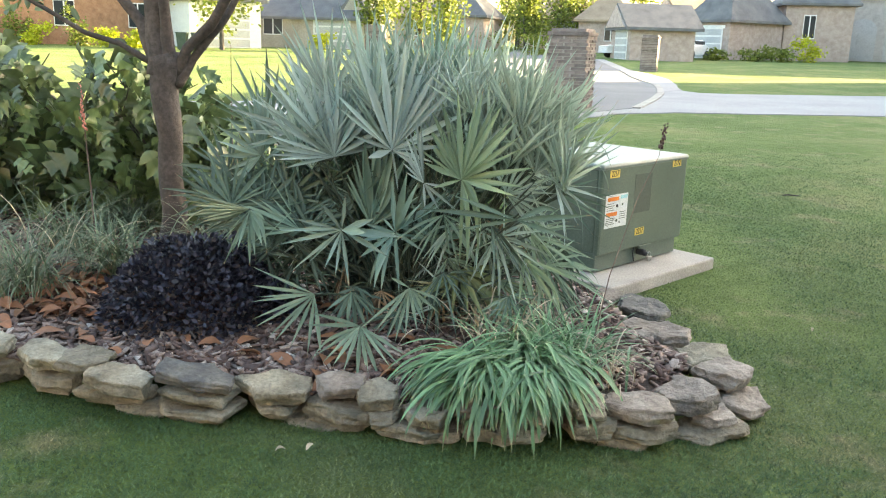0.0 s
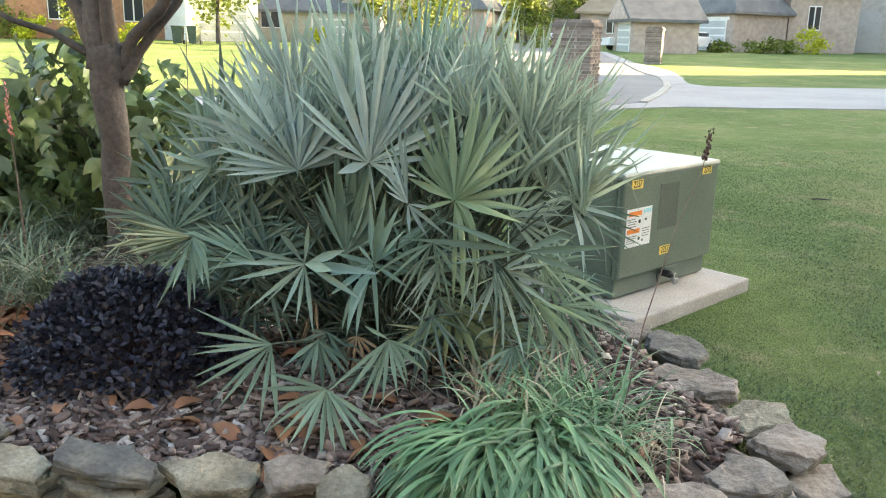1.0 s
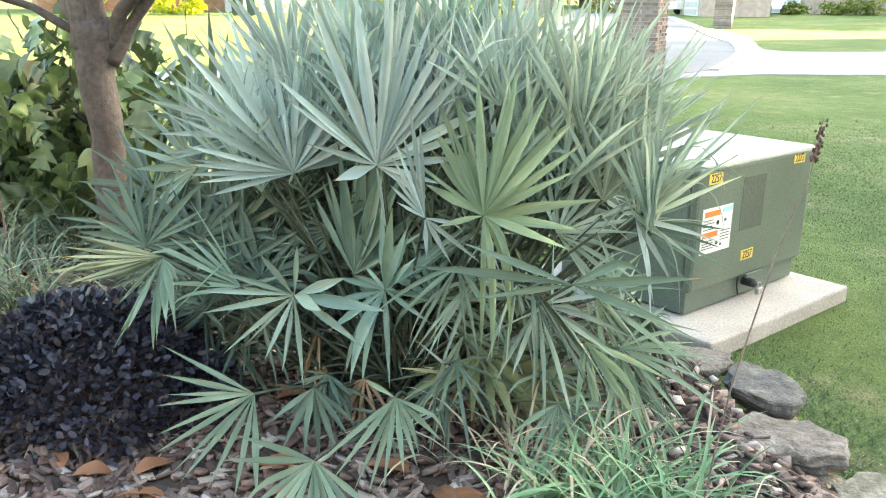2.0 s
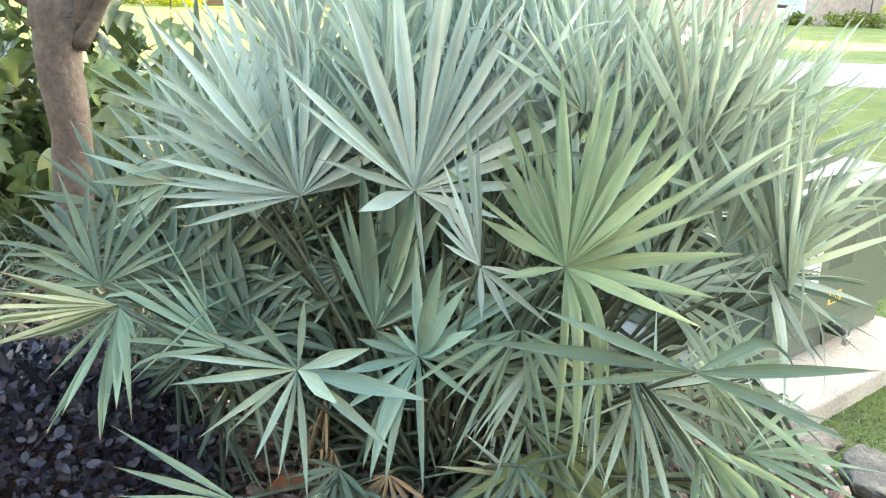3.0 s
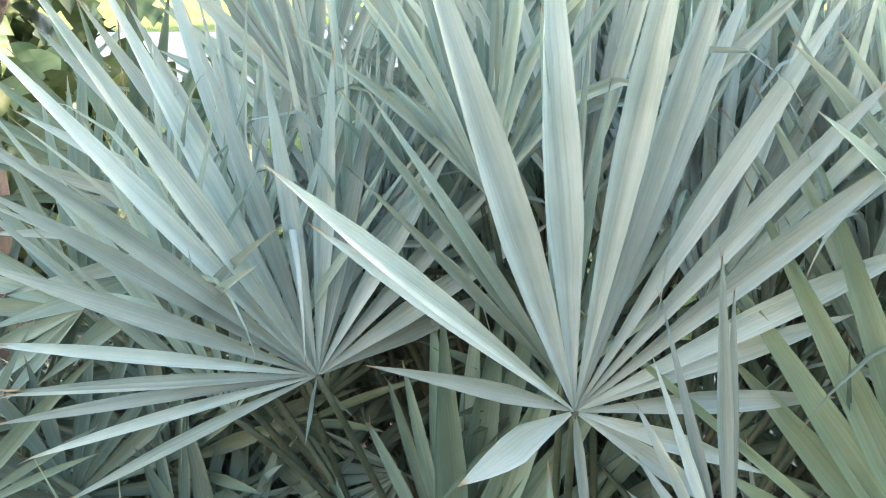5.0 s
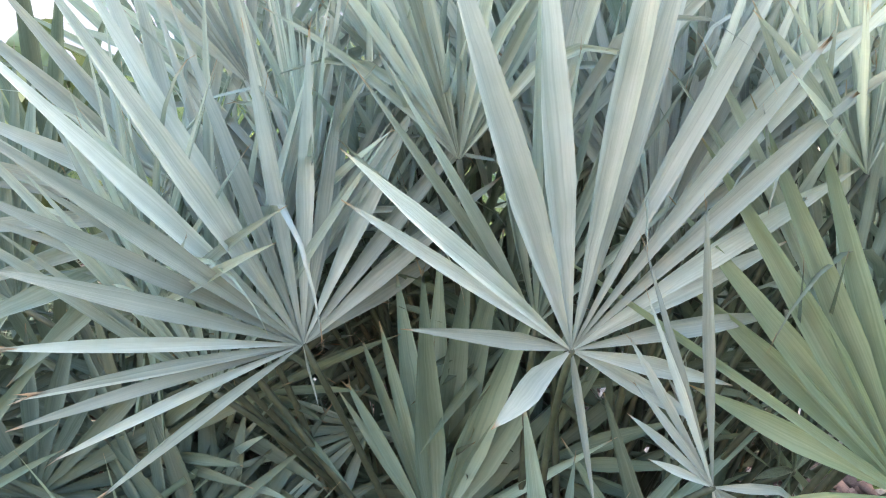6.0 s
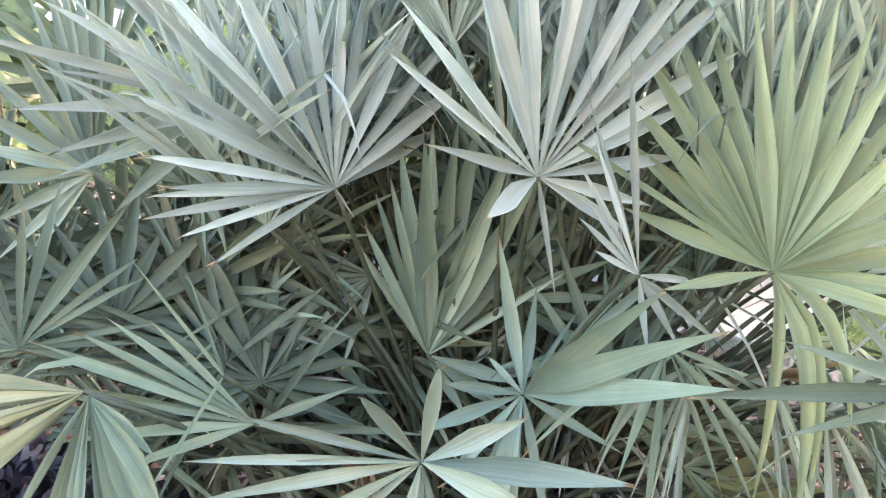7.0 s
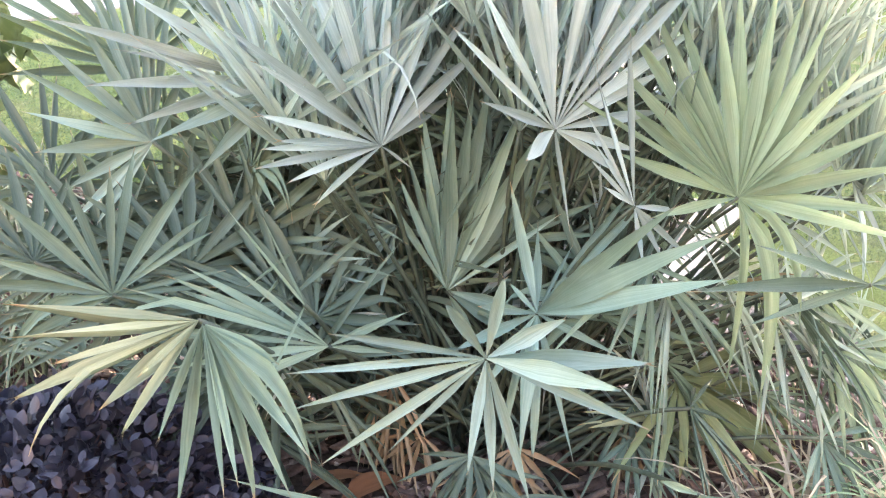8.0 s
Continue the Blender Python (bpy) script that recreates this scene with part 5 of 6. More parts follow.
# ---- strap-leaved clumps ----
def strap_clump(name, at, count, length, width, spread, material, seed, label, category, push=(0, 0), lift=1.0, group="", curls=(1.3, 2.5), early=1.3, blunt=3):
    """A clump of arching strap leaves."""
    rng = np.random.default_rng(seed)
    thing = empty(name, (0, 0, 0), label, category, group)
    v, f, t = [], [], []
    steps = 8
    for i in range(count):
        if i:
            sheet("leaf", v, f, material, thing, uvs=t, smooth=True)
            v, f, t = [], [], []
        az = rng.uniform(0, 2 * math.pi)
        out = np.array([math.cos(az), math.sin(az), 0]) + np.array([push[0], push[1], 0])
        out /= max(0.3, np.linalg.norm(out))
        L, w = length * rng.uniform(0.6, 1.1), width * rng.uniform(0.7, 1.15)
        el = math.radians(rng.uniform(48, 85)) * lift
        p = np.array(at, float) + np.array([rng.normal(0, spread), rng.normal(0, spread), 0])
        side = np.cross(out, (0, 0, 1.0))
        side /= np.linalg.norm(side)
        curl = rng.uniform(*curls)
        k = len(v)
        for j in range(steps + 1):
            s_ = j / steps
            half = w * 0.5 * (1 - s_ ** blunt) * (0.6 + 0.4 * min(1, s_ * 4)) + 0.0004
            v += [tuple(p - side * half), tuple(p + np.array([0, 0, -half * 0.4])), tuple(p + side * half)]
            t += [(0, s_), (0.5, s_), (1, s_)]
            e = max(-1.5, el - curl * s_ ** early)
            p = p + (out * math.cos(e) + np.array([0, 0, 1.0]) * math.sin(e)) * L / steps
            if p[2] < 0.01:
                p[2] = 0.01
        f += [(k + 3 * j + c, k + 3 * j + c + 1, k + 3 * j + c + 4, k + 3 * j + c + 3) for j in range(steps) for c in (0, 1)]
    sheet("leaf", v, f, material, thing, uvs=t, smooth=True)
    return thing


for i, (x, y, n) in enumerate(((0.52, 2.87, 190), (0.62, 2.82, 250), (0.73, 2.85, 250), (0.71, 3.02, 230))):
    strap_clump("lilyturf", (x, y, 0.20), n, 0.42, 0.0165, 0.06, M_LIRI, 41 + 100 * i, "bright green lilyturf clump spilling over the stone edging", "lilyturf", push=(-0.5 + 0.2 * i, -1.3), lift=1.0, group="lilyturf clumps", curls=(1.9, 2.75), early=0.6, blunt=7)
strap_clump("wispy_grass", (0.80, 3.10, 0.14), 260, 0.42, 0.010, 0.11, M_LIRI, 42, "thin wispy green grass tuft on the mulch", "grass tuft", push=(0.1, 0.1))
strap_clump("dry_tuft", (0.62, 3.28, 0.14), 90, 0.42, 0.009, 0.12, M_STRAW, 143, "dry straw-coloured grass tuft under the palm", "grass tuft", push=(0.2, -0.3))
strap_clump("dry_tuft", (0.95, 3.02, 0.14), 60, 0.34, 0.005, 0.09, M_STRAW, 43, "dry straw-coloured grass tuft beside the stones", "grass tuft", push=(0.2, -0.5))
for i, (x, y) in enumerate(((-1.95, 3.55), (-1.75, 4.05), (-2.25, 4.5), (-1.35, 5.0), (-2.6, 3.9), (-2.15, 5.0), (-1.18, 4.35), (-0.9, 4.75))):
    strap_clump("grass_clump", (x, y, 0.13), 150, 0.60, 0.0085, 0.09, M_WISP, 50 + i, "grey-green arching narrow-leaved clump in the mulch", "grass clump", group="narrow-leaved clumps")
strap_clump("straw_clump", (-2.05, 3.75, 0.13), 40, 0.75, 0.005, 0.14, M_STRAW, 60, "dry straw-coloured tall grass blades", "grass clump")


# ---- flower stalks ----
def flower_stalk(points, thick, spike, material, label, seed, beads=26, size=0.010):
    rng = random.Random(seed)
    thing = empty("flower_stalk", (0, 0, 0), label, "flower stalk")
    pts = []
    for a, b in zip(points, points[1:]):
        pts += [Vector(a).lerp(Vector(b), k / 4) for k in range(4)]
    pts.append(Vector(points[-1]))
    bm = bmesh.new()
    tube(bm, pts, [thick * (1 - 0.6 * i / (len(pts) - 1)) for i in range(len(pts))], 6)
    part("stem", bm, M_CHIP, thing)
    a, b = Vector(spike[0]), Vector(spike[1])
    bm = bmesh.new()
    for i in range(beads):
        c = a.lerp(b, i / (beads - 1)) + Vector((rng.gauss(0, 1), rng.gauss(0, 1), 0)) * size * 0.55
        bmesh.ops.create_icosphere(bm, subdivisions=1, radius=size * rng.uniform(0.5, 0.9) * (1.1 - 0.6 * i / beads), matrix=Matrix.Translation(c) @ Matrix.Rotation(rng.uniform(0, 3), 4, "X") @ Matrix.Diagonal((0.7, 0.8, 1.6, 1)))
    part("spike", bm, material, thing)


flower_stalk([(0.95, 3.0, 0.13), (1.04, 3.22, 0.55), (1.15, 3.45, 0.85), (1.25, 3.66, 1.02), (1.27, 3.69, 1.17)], 0.0028, ((1.255, 3.67, 1.06), (1.272, 3.69, 1.17)), M_SPIKE, "dark dried flower stalk leaning over the stones", 1, 30, 0.011)
flower_stalk([(-2.05, 4.4, 0.13), (-2.06, 4.4, 0.6), (-2.07, 4.4, 0.9), (-2.08, 4.4, 1.2)], 0.006, ((-2.07, 4.4, 0.93), (-2.085, 4.4, 1.2)), M_PINK, "slender stalk with coral pink buds in the bed", 2, 34, 0.012)
flower_stalk([(-1.33, 4.9, 0.13), (-1.34, 4.9, 0.9), (-1.33, 4.9, 1.45)], 0.004, ((-1.335, 4.9, 1.30), (-1.33, 4.9, 1.45)), M_SPIKE, "thin dry stalk standing beside the tree", 3, 8, 0.006)


# ---- fallen leaves ----
def fallen_leaves():
    rng = random.Random(14)
    for i in range(170):
        if i < 9:
            x, y = ((-0.86, 3.10), (-0.72, 3.06), (-1.07, 2.86), (-0.97, 2.98), (-0.11, 2.74), (0.12, 2.92), (0.14, 3.23), (-0.39, 3.64), (-0.32, 3.61))[i]
        elif i < 70:
            x, y = rng.uniform(-2.5, -1.2), rng.uniform(2.9, 4.7)
        elif i < 150:
            x, y = rng.gauss(-1.72, 0.16), rng.gauss(3.68, 0.24)
        else:
            x, y = rng.uniform(-0.7, 1.1), rng.uniform(2.78, 3.2)
        L, w = rng.uniform(0.09, 0.18), rng.uniform(0.36, 0.5)
        v, f, t = [], [], []
        rows = 7
        for j in range(rows + 1):
            s_ = j / rows
            half = L * w * math.sin(math.pi * s_ ** 0.85) * 0.5 + 0.001
            z = 0.022 * math.sin(s_ * 3.0) * rng.uniform(0.8, 1.2)
            v += [(-half, s_ * L - L / 2, z + half * 0.28), (0, s_ * L - L / 2, z), (half, s_ * L - L / 2, z + half * 0.28)]
            t += [(0, s_), (0.5, s_), (1, s_)]
        f = [(3 * j + c, 3 * j + c + 1, 3 * j + c + 4, 3 * j + c + 3) for j in range(rows) for c in (0, 1)]
        ob = sheet("fallen_leaf", v, f, M_FALLEN, uvs=t, smooth=True)
        ob.matrix_basis = pose(x, y, mulch_height(x, y) + (0.012 if i < 70 or i >= 150 else rng.uniform(0.012, 0.05)), rng.uniform(-14, 14), rng.uniform(-22, 22), rng.uniform(0, 360))
        tagged(ob, "dry curled orange-brown leaf lying on the mulch", "fallen leaf", "fallen leaves")


fallen_leaves()


def lawn_litter():
    """A few pale dry leaves and a dark twig on the lawn."""
    rng = random.Random(5)
    for x, y in ((-0.14, 2.34), (-0.04, 2.38), (2.24, 4.34)):
        L = rng.uniform(0.032, 0.045)
        v, t = [], []
        for j in range(6):
            q = j / 5
            half = 0.2 * L * math.sin(math.pi * q ** 0.8) + 0.001
            z = 0.012 * math.sin(3 * q)
            v += [(-half, (q - 0.5) * L, z + half * 0.5), (0, (q - 0.5) * L, z), (half, (q - 0.5) * L, z + half * 0.4)]
            t += [(0, q), (0.5, q), (1, q)]
        f = [(3 * j + c, 3 * j + c + 1, 3 * j + c + 4, 3 * j + c + 3) for j in range(5) for c in (0, 1)]
        ob = sheet("dry_leaf", v, f, M_STRAW, uvs=t, smooth=True)
        ob.matrix_basis = pose(x, y, swell(x, y) + 0.010, 8, rng.uniform(-10, 10), rng.uniform(0, 360))
        tagged(ob, "small pale curled dry leaf lying on the lawn", "fallen leaf", "leaves on the lawn")
    bm = bmesh.new()
    x, y = 3.25, 9.00
    tube(bm, [Vector((x - 0.08, y, 0.010)), Vector((x - 0.02, y + 0.012, 0.016)), Vector((x + 0.05, y - 0.01, 0.014)), Vector((x + 0.10, y + 0.008, 0.010))], [0.007, 0.009, 0.008, 0.004], 6)
    tagged(part("twig", bm, M_BARK), "short dark brown twig lying on the lawn", "twig")


lawn_litter()


# ---- the street: pillars, houses, trees ----
def brick_pillar(x, y, w, h, turn, courses, detailed, label):
    """A square brick pillar with a cap course; near ones have single bricks."""
    z0 = rise(x, y)
    thing = empty("brick_pillar", (0, 0, 0), label, "brick pillar", "brick entrance pillars")
    m = pose(x, y, z0, 0, 0, turn)
    boxed("core", (-w / 2 + 0.012, -w / 2 + 0.012, -0.1), (w / 2 - 0.012, w / 2 - 0.012, h - 0.14), M_MORTAR, thing, "", m)
    high = (h - 0.16) / courses
    if detailed:
        per = 3
        long_me = None
        for c in range(courses):
            for face in range(4):
                for i in range(per):
                    step = w / per
                    off = -w / 2 + step * (i + 0.5) + (step * 0.25 if c % 2 else -step * 0.25) * (1 if 0 < i < per - 1 else 0.5)
                    if long_me is None:
                        b0 = boxed("brick", (-step / 2 + 0.008, -0.05, 0.006), (step / 2 - 0.008, 0.05, high - 0.006), M_BRICK, thing, "", None, 0.004)
                        long_me = b0.data
                        ob = b0
                    else:
                        ob = new("brick", long_me)
                        ob.parent = thing
                    ob.matrix_basis = m @ Matrix.Rotation(face * math.pi / 2, 4, "Z") @ Matrix.Translation((off, -w / 2 + 0.045 + random.Random(c * 31 + face * 7 + i).uniform(-0.004, 0.004), c * high))
    else:
        for c in range(courses):
            boxed("brick_course", (-w / 2, -w / 2, c * high + 0.006), (w / 2, w / 2, (c + 1) * high - 0.006), M_BRICK, thing, "", m)
    boxed("cap", (-w / 2 - 0.04, -w / 2 - 0.04, h - 0.16), (w / 2 + 0.04, w / 2 + 0.04, h - 0.07), M_BRICK, thing, "", m, 0.01)
    boxed("cap_top", (-w / 2 + 0.03, -w / 2 + 0.03, h - 0.07), (w / 2 - 0.03, w / 2 - 0.03, h), M_BRICK, thing, "", m, 0.01)


def house(x, y, w, d, h, roof, turn, wall, roofing, label, openings=(), gable=False, group="houses along the street"):
    """A house: walls, roof with eaves, and openings in its front, which faces local -y."""
    z0 = rise(x, y)
    thing = empty("house", (0, 0, 0), label, "house", group)
    m = pose(x, y, z0, 0, 0, turn)
    bm = bmesh.new()
    box(bm, (-w / 2, -d / 2, -0.6), (w / 2, d / 2, h), m)
    part("wall", bm, wall, thing)
    bm = bmesh.new()
    e = 0.45
    lo = [(-w / 2 - e, -d / 2 - e), (w / 2 + e, -d / 2 - e), (w / 2 + e, d / 2 + e), (-w / 2 - e, d / 2 + e)]
    under = [bm.verts.new(m @ Vector((a, b, h - 0.18))) for a, b in lo]
    eave = [bm.verts.new(m @ Vector((a, b, h + 0.02))) for a, b in lo]
    if gable:
        ridge = [bm.verts.new(m @ Vector((0, b, h + roof))) for b in (-d / 2 - e, d / 2 + e)]
        faces = [(eave[0], ridge[0], eave[1]), (eave[2], ridge[1], eave[3]), (eave[1], ridge[0], ridge[1], eave[2]), (eave[3], ridge[1], ridge[0], eave[0])]
    else:
        inset = min(w, d) / 2 + e
        pts = [(-w / 2 - e + inset, 0), (w / 2 + e - inset, 0)] if w >= d else [(0, -d / 2 - e + inset), (0, d / 2 + e - inset)]
        ridge = [bm.verts.new(m @ Vector((a, b, h + roof))) for a, b in pts]
        if w >= d:
            faces = [(eave[0], eave[1], ridge[1], ridge[0]), (eave[1], eave[2], ridge[1]), (eave[2], eave[3], ridge[0], ridge[1]), (eave[3], eave[0], ridge[0])]
        else:
            faces = [(eave[0], eave[1], ridge[0]), (eave[1], eave[2], ridge[1], ridge[0]), (eave[2], eave[3], ridge[1]), (eave[3], eave[0], ridge[0], ridge[1])]
    for f in faces:
        bm.faces.new(f)
    for i in range(4):
        j = (i + 1) % 4
        bm.faces.new((under[i], under[j], eave[j], eave[i]))
    bm.faces.new(under[::-1])
    part("roof", bm, roofing, thing)
    if gable:
        bm = bmesh.new()
        tri = [bm.verts.new(m @ Vector(p)) for p in ((-w / 2, -d / 2 - 0.02, h), (w / 2, -d / 2 - 0.02, h), (0, -d / 2 - 0.02, h + roof * 0.9))]
        bm.faces.new(tri)
        out = bmesh.ops.extrude_face_region(bm, geom=bm.faces[:])
        bmesh.ops.translate(bm, verts=[v for v in out["geom"] if isinstance(v, bmesh.types.BMVert)], vec=m.to_3x3() @ Vector((0, -e - 0.06, 0)))
        part("gable_wall", bm, wall, thing)
    front = -d / 2
    for kind, cx, cz, ow, oh in openings:
        lo, hi = (cx - ow / 2, front - 0.05, cz), (cx + ow / 2, front + 0.02, cz + oh)
        if kind == "window":
            win = boxed("window", lo, hi, M_WHITE, thing, "", m)
            for k in (-1, 1):
                boxed("pane", (cx + (k - 1) * ow / 4 + 0.05, front - 0.06, cz + 0.08), (cx + (k + 1) * ow / 4 - 0.05, front - 0.05, cz + oh - 0.08), M_GLASS, win, "", m)
        elif kind == "arch":
            bm = bmesh.new()
            rim = [(cx - ow / 2, cz), (cx + ow / 2, cz)] + [(cx + ow / 2 * math.cos(q), cz + oh * 0.72 + oh * 0.28 * math.sin(q)) for q in (math.pi * k / 12 for k in range(13))]
            face = bm.faces.new([bm.verts.new(m @ Vector((px, front - 0.03, pz))) for px, pz in rim])
            out = bmesh.ops.extrude_face_region(bm, geom=[face])
            bmesh.ops.translate(bm, verts=[v for v in out["geom"] if isinstance(v, bmesh.types.BMVert)], vec=m.to_3x3() @ Vector((0, 0.05, 0)))
            bmesh.ops.recalc_face_normals(bm, faces=bm.faces[:])
            door = part("garage_door", bm, M_SIDING, thing, "pale arched garage door")
            for k in range(4):
                boxed("panel", (lo[0] + 0.12, front - 0.055, cz + oh * 0.72 * k / 4 + 0.05), (hi[0] - 0.12, front - 0.03, cz + oh * 0.72 * (k + 1) / 4 - 0.05), M_SIDING, door, "", m)
        else:
            door = boxed("garage_door" if kind == "garage" else "door", lo, hi, M_WHITE, thing, "white panelled door", m)
            rows = 4 if kind == "garage" else 2
            for k in range(rows):
                boxed("panel", (lo[0] + 0.12, front - 0.075, cz + oh * k / rows + 0.06), (hi[0] - 0.12, front - 0.05, cz + oh * (k + 1) / rows - 0.06), M_SIDING, door, "", m)
            boxed("lintel", (lo[0] - 0.2, front - 0.08, cz + oh), (hi[0] + 0.2, front + 0.02, cz + oh + 0.25), M_WHITE, thing, "", m)


def leafy(name, x, y, h, spread, low, material, seed, label, category, count=1500, leaf=0.22, trunk=True, group=""):
    """A tree or bush: trunk, limbs and a crown of many small leaves in uneven clumps."""
    rng = random.Random(seed)
    z0 = rise(x, y)
    thing = empty(name, (0, 0, 0), label, category, group)
    clumps = []
    for i in range(14 if trunk else 9):
        az, r = rng.uniform(0, 6.28), spread * math.sqrt(rng.random()) * 0.75
        clumps.append(Vector((x + r * math.cos(az), y + r * math.sin(az), z0 + rng.uniform(low, h * 0.88))))
    if trunk:
        bm = bmesh.new()
        foot, top = Vector((x, y, z0 - 0.1)), Vector((x + rng.uniform(-0.3, 0.3), y, z0 + h * 0.7))
        tube(bm, curve_points(foot, (foot + top) / 2 + Vector((rng.uniform(-0.2, 0.2), 0, 0)), top, 6), [0.20 * (1 - 0.13 * i) * h / 7 for i in range(7)], 8)
        for c in clumps[:9]:
            a = foot.lerp(top, rng.uniform(0.4, 0.9))
            tube(bm, curve_points(a, (a + c) / 2 + Vector((0, 0, 0.2)), c, 4), [0.07, 0.055, 0.04, 0.03, 0.015], 5)
        part("trunk", bm, M_BARK, thing)
    v, f, t = [], [], []
    for i in range(count):
        c = rng.choice(clumps)
        p = c + Vector((rng.gauss(0, spread * 0.26), rng.gauss(0, spread * 0.26), rng.gauss(0, (h - low) * 0.12)))
        p.z = max(p.z, z0 + 0.05)
        add_leaf(v, f, t, p, rng, leaf * rng.uniform(0.7, 1.3), 0.6)
    sheet("crown", v, f, material, thing, uvs=t)


def car(x, y, turn, label):
    z0 = rise(x, y)
    thing = empty("car", (0, 0, 0), label, "car", "parked cars")
    m = pose(x, y, z0, 0, 0, turn)
    bm = bmesh.new()
    side = [(-2.2, 0.35), (-2.2, 0.85), (-1.2, 0.98), (-0.7, 1.45), (0.9, 1.48), (1.7, 0.98), (2.2, 0.9), (2.2, 0.35)]
    near = [bm.verts.new(m @ Vector((a, -0.85 if b < 1.2 else -0.68, b))) for a, b in side]
    far = [bm.verts.new(m @ Vector((a, 0.85 if b < 1.2 else 0.68, b))) for a, b in side]
    bm.faces.new(near)
    bm.faces.new(far[::-1])
    for i in range(len(side)):
        j = (i + 1) % len(side)
        bm.faces.new((near[j], near[i], far[i], far[j]))
    bmesh.ops.recalc_face_normals(bm, faces=bm.faces[:])
    part("body", bm, M_CARPAINT, thing)
    bm = bmesh.new()
    box(bm, (-0.75, -0.80, 1.02), (1.2, 0.80, 1.38), m, 0.03)
    part("side_window", bm, M_GLASS, thing, "dark glass")
    for a in (-1.4, 1.4):
        for b in (-0.85, 0.85):
            bm = bmesh.new()
            bmesh.ops.create_cone(bm, cap_ends=True, segments=18, radius1=0.33, radius2=0.33, depth=0.22, matrix=m @ Matrix.Translation((a, b, 0.33)) @ Matrix.Rotation(math.pi / 2, 4, "X"))
            part("wheel", bm, M_DARK, thing)


def wheelie_bin(x, y, turn):
    z0 = rise(x, y)
    thing = empty("rubbish_bin", (0, 0, 0), "dark green wheeled rubbish bin on the drive", "rubbish bin", "rubbish bins")
    m = pose(x, y, z0, 0, 0, turn)
    bm = bmesh.new()
    bmesh.ops.create_cone(bm, cap_ends=True, segments=4, radius1=0.36, radius2=0.46, depth=1.0, matrix=m @ Matrix.Translation((0, 0, 0.55)) @ Matrix.Rotation(math.pi / 4, 4, "Z"))
    part("bin_body", bm, M_BIN, thing)
    boxed("lid", (-0.35, -0.37, 1.05), (0.35, 0.40, 1.13), M_BIN, thing, "", m, 0.02)
    for k in (-0.28, 0.28):
        bm = bmesh.new()
        bmesh.ops.create_cone(bm, cap_ends=True, segments=12, radius1=0.13, radius2=0.13, depth=0.07, matrix=m @ Matrix.Translation((k, 0.32, 0.13)) @ Matrix.Rotation(math.pi / 2, 4, "Y"))
        part("wheel", bm, M_DARK, thing)


brick_pillar(0.86, 19.9, 0.88, 1.86, -15, 22, True, "weathered red-brown brick entrance pillar beside the street")
brick_pillar(4.75, 43.4, 0.80, 1.75, -12, 20, False, "red-brown brick entrance pillar across the side road")
brick_pillar(-10.3, 48.0, 1.0, 1.9, 0, 20, False, "sunlit orange-red brick pillar beyond the lawn")

house(29.4, 82.0, 10.0, 8.0, 5.4, 3.6, -4, M_GREYBRICK, M_SHINGLE, "pale grey brick house front with two arched garage doors", [("arch", -3.6, 0, 2.3, 3.5), ("arch", -0.6, 0, 2.3, 3.5), ("arch", 2.6, 0, 2.3, 3.5)])
house(20.9, 77.5, 5.2, 8.0, 4.5, 3.4, -4, M_PALEBRICK, M_SHINGLE, "pinkish brick house front with a tall white window", [("window", -0.7, 1.7, 0.95, 1.9)])
house(14.2, 73.6, 4.4, 6.0, 3.0, 3.6, -53, M_PALEBRICK, M_SHINGLE, "low pinkish brick garage wing with grey hipped roof", [("garage", 0.0, 0, 3.0, 2.35)])
house(13.6, 81.5, 5.0, 9.5, 2.5, 2.7, -62, M_PALEBRICK, M_TANSHINGLE, "brick house with steep tan gabled roof", [("door", 1.2, 0, 1.1, 2.1)], True)
house(6.6, 63.4, 4.6, 4.6, 2.2, 1.7, -76, M_PALEBRICK, M_SHINGLE, "house with broad grey gabled roof and white garage door", [("garage", 0.2, 0, 2.8, 1.95)], True)
house(4.6, 84.0, 5.0, 8.0, 2.9, 2.8, -10, M_PALEBRICK, M_TANSHINGLE, "brick house with tan and grey roof behind the pillar", [("window", 0.5, 1.0, 1.2, 1.3)])
house(3.0, 92.0, 7.0, 8.0, 3.0, 3.0, -5, M_SIDING, M_TANSHINGLE, "house with tan roof behind the pillars", [("window", 0.5, 1.0, 1.2, 1.3)])
house(-36.0, 61.0, 15.0, 9.0, 5.0, 3.5, 40, M_ORANGEBRICK, M_SHINGLE, "sunlit orange brick house with clipped shrubs before it", [("window", -2.0, 1.2, 1.4, 1.8), ("window", 3.0, 1.2, 1.4, 1.8)])
house(-26.5, 62.0, 5.4, 7.0, 3.4, 2.6, 45, M_WHITE, M_SHINGLE, "bright white house end with a white garage door", [("garage", 0, 0, 3.8, 2.6)])
house(-20.0, 70.0, 9.5, 9.0, 2.3, 3.4, 0, M_TANWALL, M_SHINGLE, "beige house with broad grey roof", [("window", -2.6, 0.9, 1.6, 1.3), ("garage", 2.2, 0, 3.0, 2.2)])
house(-16.2, 69.0, 2.4, 5.0, 2.4, 2.0, 0, M_TANWALL, M_SHINGLE, "small pale gabled porch of a house", [("window", 0, 0.8, 0.9, 1.4)], True)
house(-13.2, 84.0, 6.0, 8.0, 2.8, 3.0, 6, M_TANWALL, M_TANSHINGLE, "beige house among trees", [("window", -1, 1, 1.2, 1.4), ("door", 1.5, 0, 1.1, 2.2)])
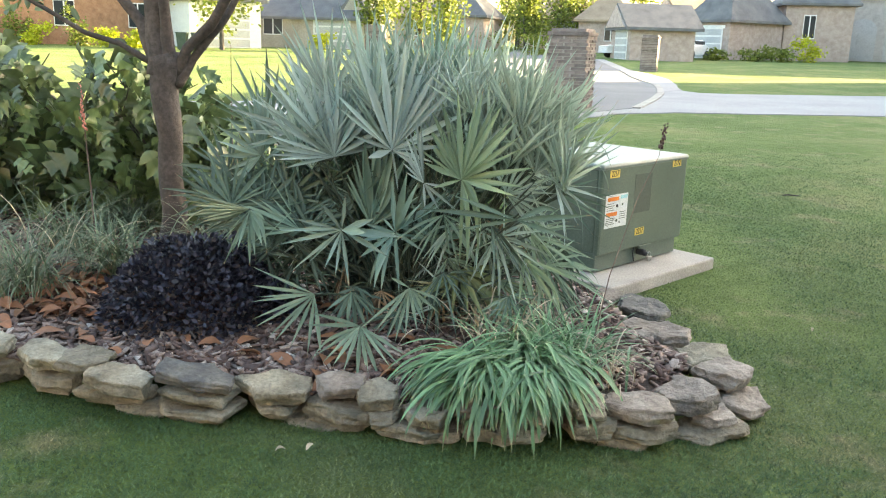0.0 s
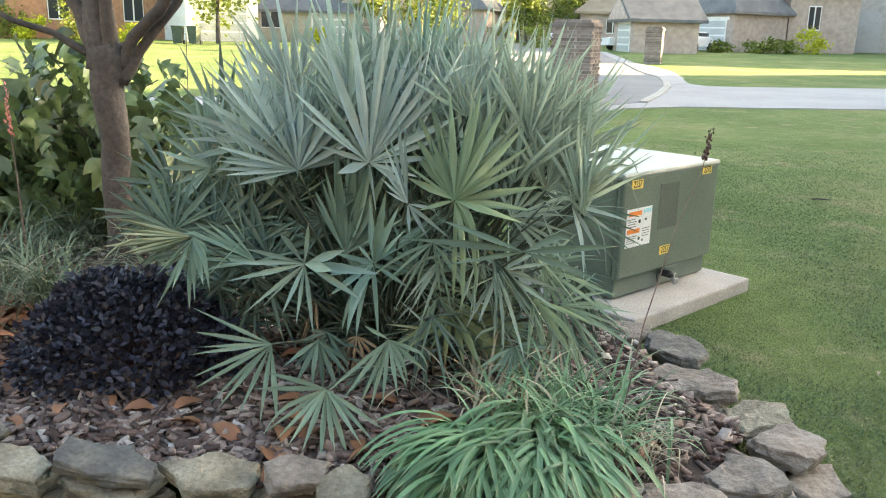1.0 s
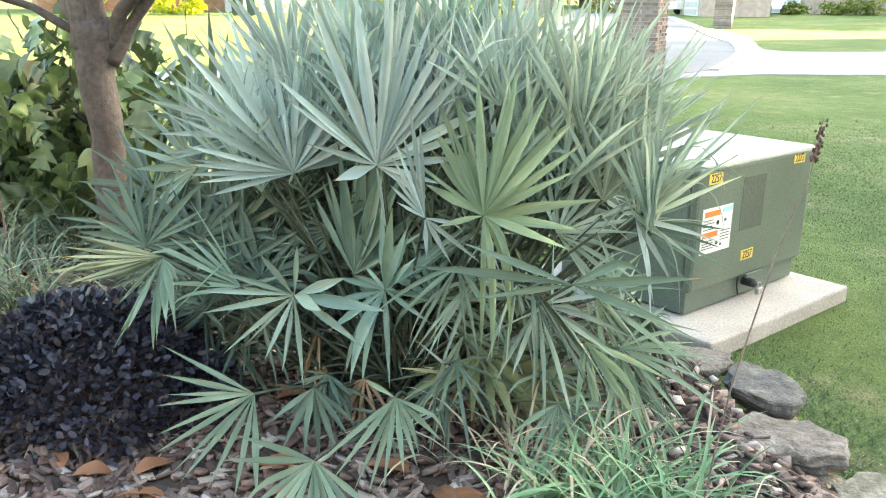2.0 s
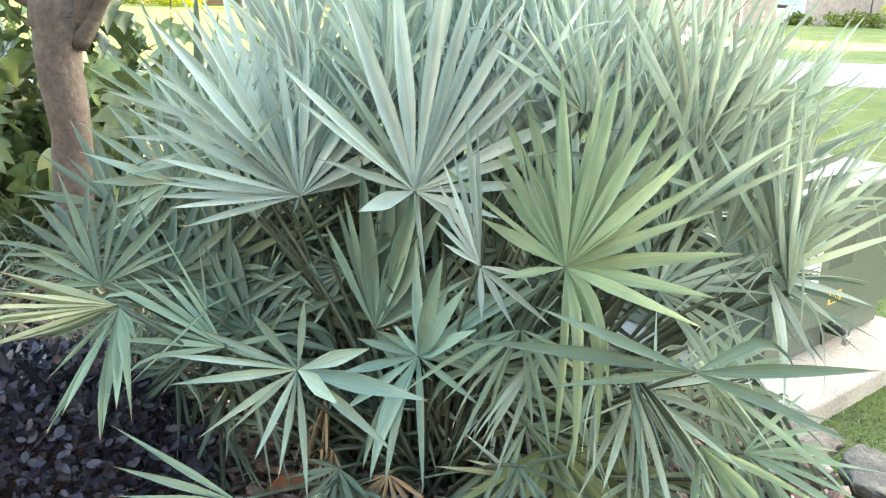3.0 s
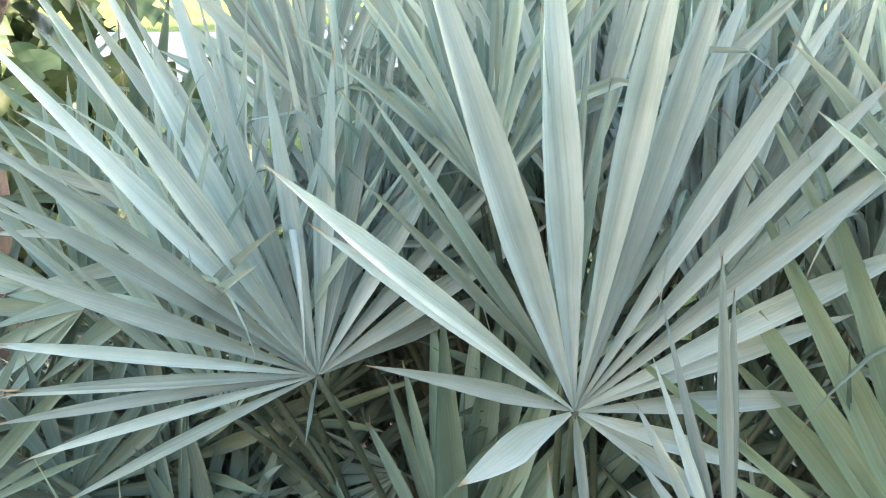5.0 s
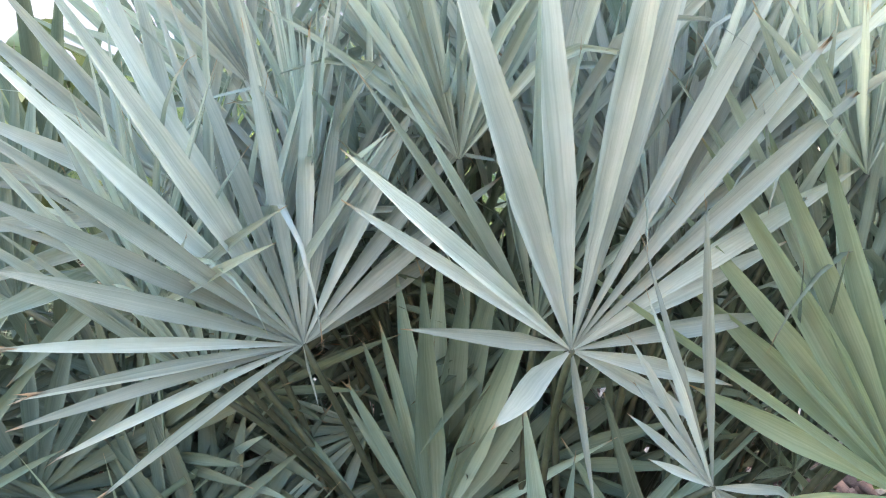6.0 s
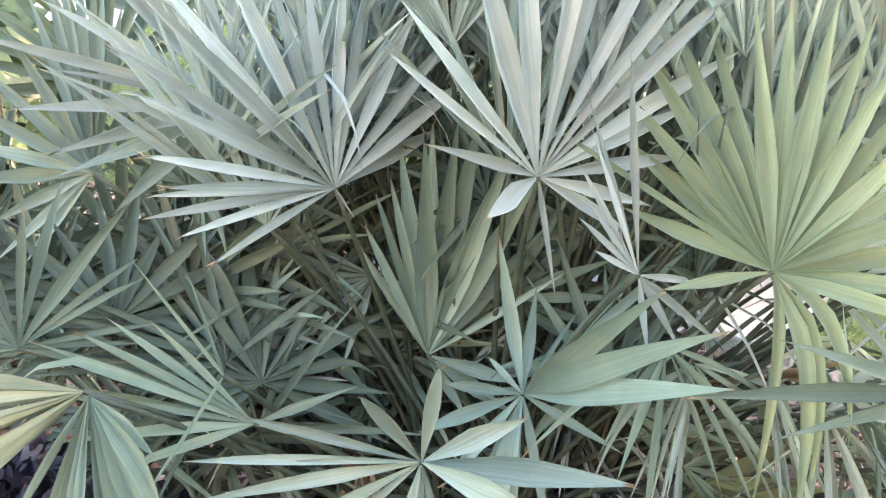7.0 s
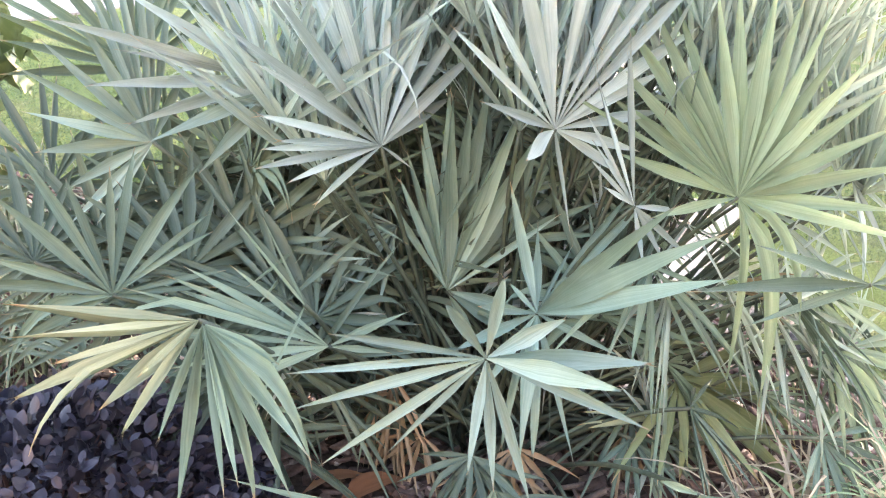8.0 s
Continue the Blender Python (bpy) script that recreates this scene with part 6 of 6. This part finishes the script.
house(-9.5, 84.0, 5.5, 8.0, 3.0, 3.0, -8, M_PALEBRICK, M_SHINGLE, "brick house with grey roof among trees", [("window", 0, 1, 1.2, 1.4)])
house(-1.2, 96.0, 7.0, 8.0, 3.2, 3.4, 0, M_PALEBRICK, M_TANSHINGLE, "far house with tan roof at the end of the road", [("window", 1, 1, 1.2, 1.4)])
# the last four houses stay out of view, added to block sun and skylight
house(17.5, -6.0, 13.0, 22.0, 4.3, 3.0, 0, M_PALEBRICK, M_SHINGLE, "unseen low brick house added beside the lawn to block skylight")
house(30.0, 23.0, 12.0, 44.0, 6.4, 4.2, 0, M_PALEBRICK, M_SHINGLE, "unseen long two-storey brick house added to shade the bed and lawn")
house(-8.0, -12.0, 26.0, 12.0, 5.4, 4.0, 0, M_PALEBRICK, M_SHINGLE, "unseen long two-storey brick house added behind the lawn to cut frontal skylight", [("window", -6, 1, 1.6, 1.5), ("door", 0, 0, 1.1, 2.1), ("window", 5, 1, 1.6, 1.5)])
house(38.0, 76.0, 14.0, 36.0, 5.8, 3.4, 0, M_PALEBRICK, M_SHINGLE, "unseen brick house added to shade the far lawn and houses")

for i, (x, y, h, sp, low) in enumerate(((-22.5, 55, 6.5, 2.6, 1.6), (-14.2, 66, 6.5, 1.6, 1.5), (-11.5, 70, 8.5, 2.2, 2.0), (-8.4, 62, 6.5, 1.7, 1.2), (-4.6, 88, 8.5, 2.6, 2.0), (-3.2, 78, 5.0, 1.6, 0.8), (-0.5, 84, 6.5, 2.0, 1.5), (1.4, 88, 9.0, 2.6, 2.5), (4.0, 104, 11.0, 3.5, 4.0), (9.0, 106, 11.0, 3.5, 5.0), (-17.0, 92, 10.0, 3.5, 4.0), (-7.0, 104, 9.0, 3.0, 3.0))):
    leafy("street_tree", x, y, h, sp, low, M_FARLEAF, 500 + i, "leafy green street tree in evening light", "tree", 1500, 0.30, True, "street trees")
for i, (x, y, h, sp, mat) in enumerate(((18.9, 69.5, 2.0, 1.1, M_LIME), (8.7, 67.0, 2.1, 1.0, M_LIME), (-29.5, 53.0, 1.2, 1.2, M_LIME), (-27.6, 53.5, 1.1, 0.9, M_LIME), (-34.8, 53.0, 1.6, 1.0, M_LIME), (-31.9, 53.5, 2.8, 0.8, M_FARLEAF), (-36.6, 53.5, 2.6, 1.2, M_FARLEAF), (14.8, 68.0, 1.0, 1.2, M_FARLEAF), (16.6, 68.2, 1.1, 1.2, M_FARLEAF), (12.0, 67.0, 0.8, 1.0, M_FARLEAF), (-1.6, 66.0, 1.4, 1.4, M_FARLEAF), (-4.2, 80.0, 2.0, 3.0, M_FARLEAF), (-16.2, 57.0, 1.3, 0.8, M_LIME))):
    leafy("garden_bush", x, y, h, sp, 0.1, mat, 600 + i, "rounded golden green garden bush" if mat is M_LIME else "dark green garden bush by a house", "bush", 700, 0.2, False, "garden bushes")
car(5.3, 66.0, 20, "white car parked by a drive")
car(10.0, 69.0, 60, "white car parked beside a house")
car(0.2, 70.0, 75, "white pickup-sized car parked far down the road")
wheelie_bin(-23.9, 52.0, 10)
wheelie_bin(-22.9, 52.2, -5)
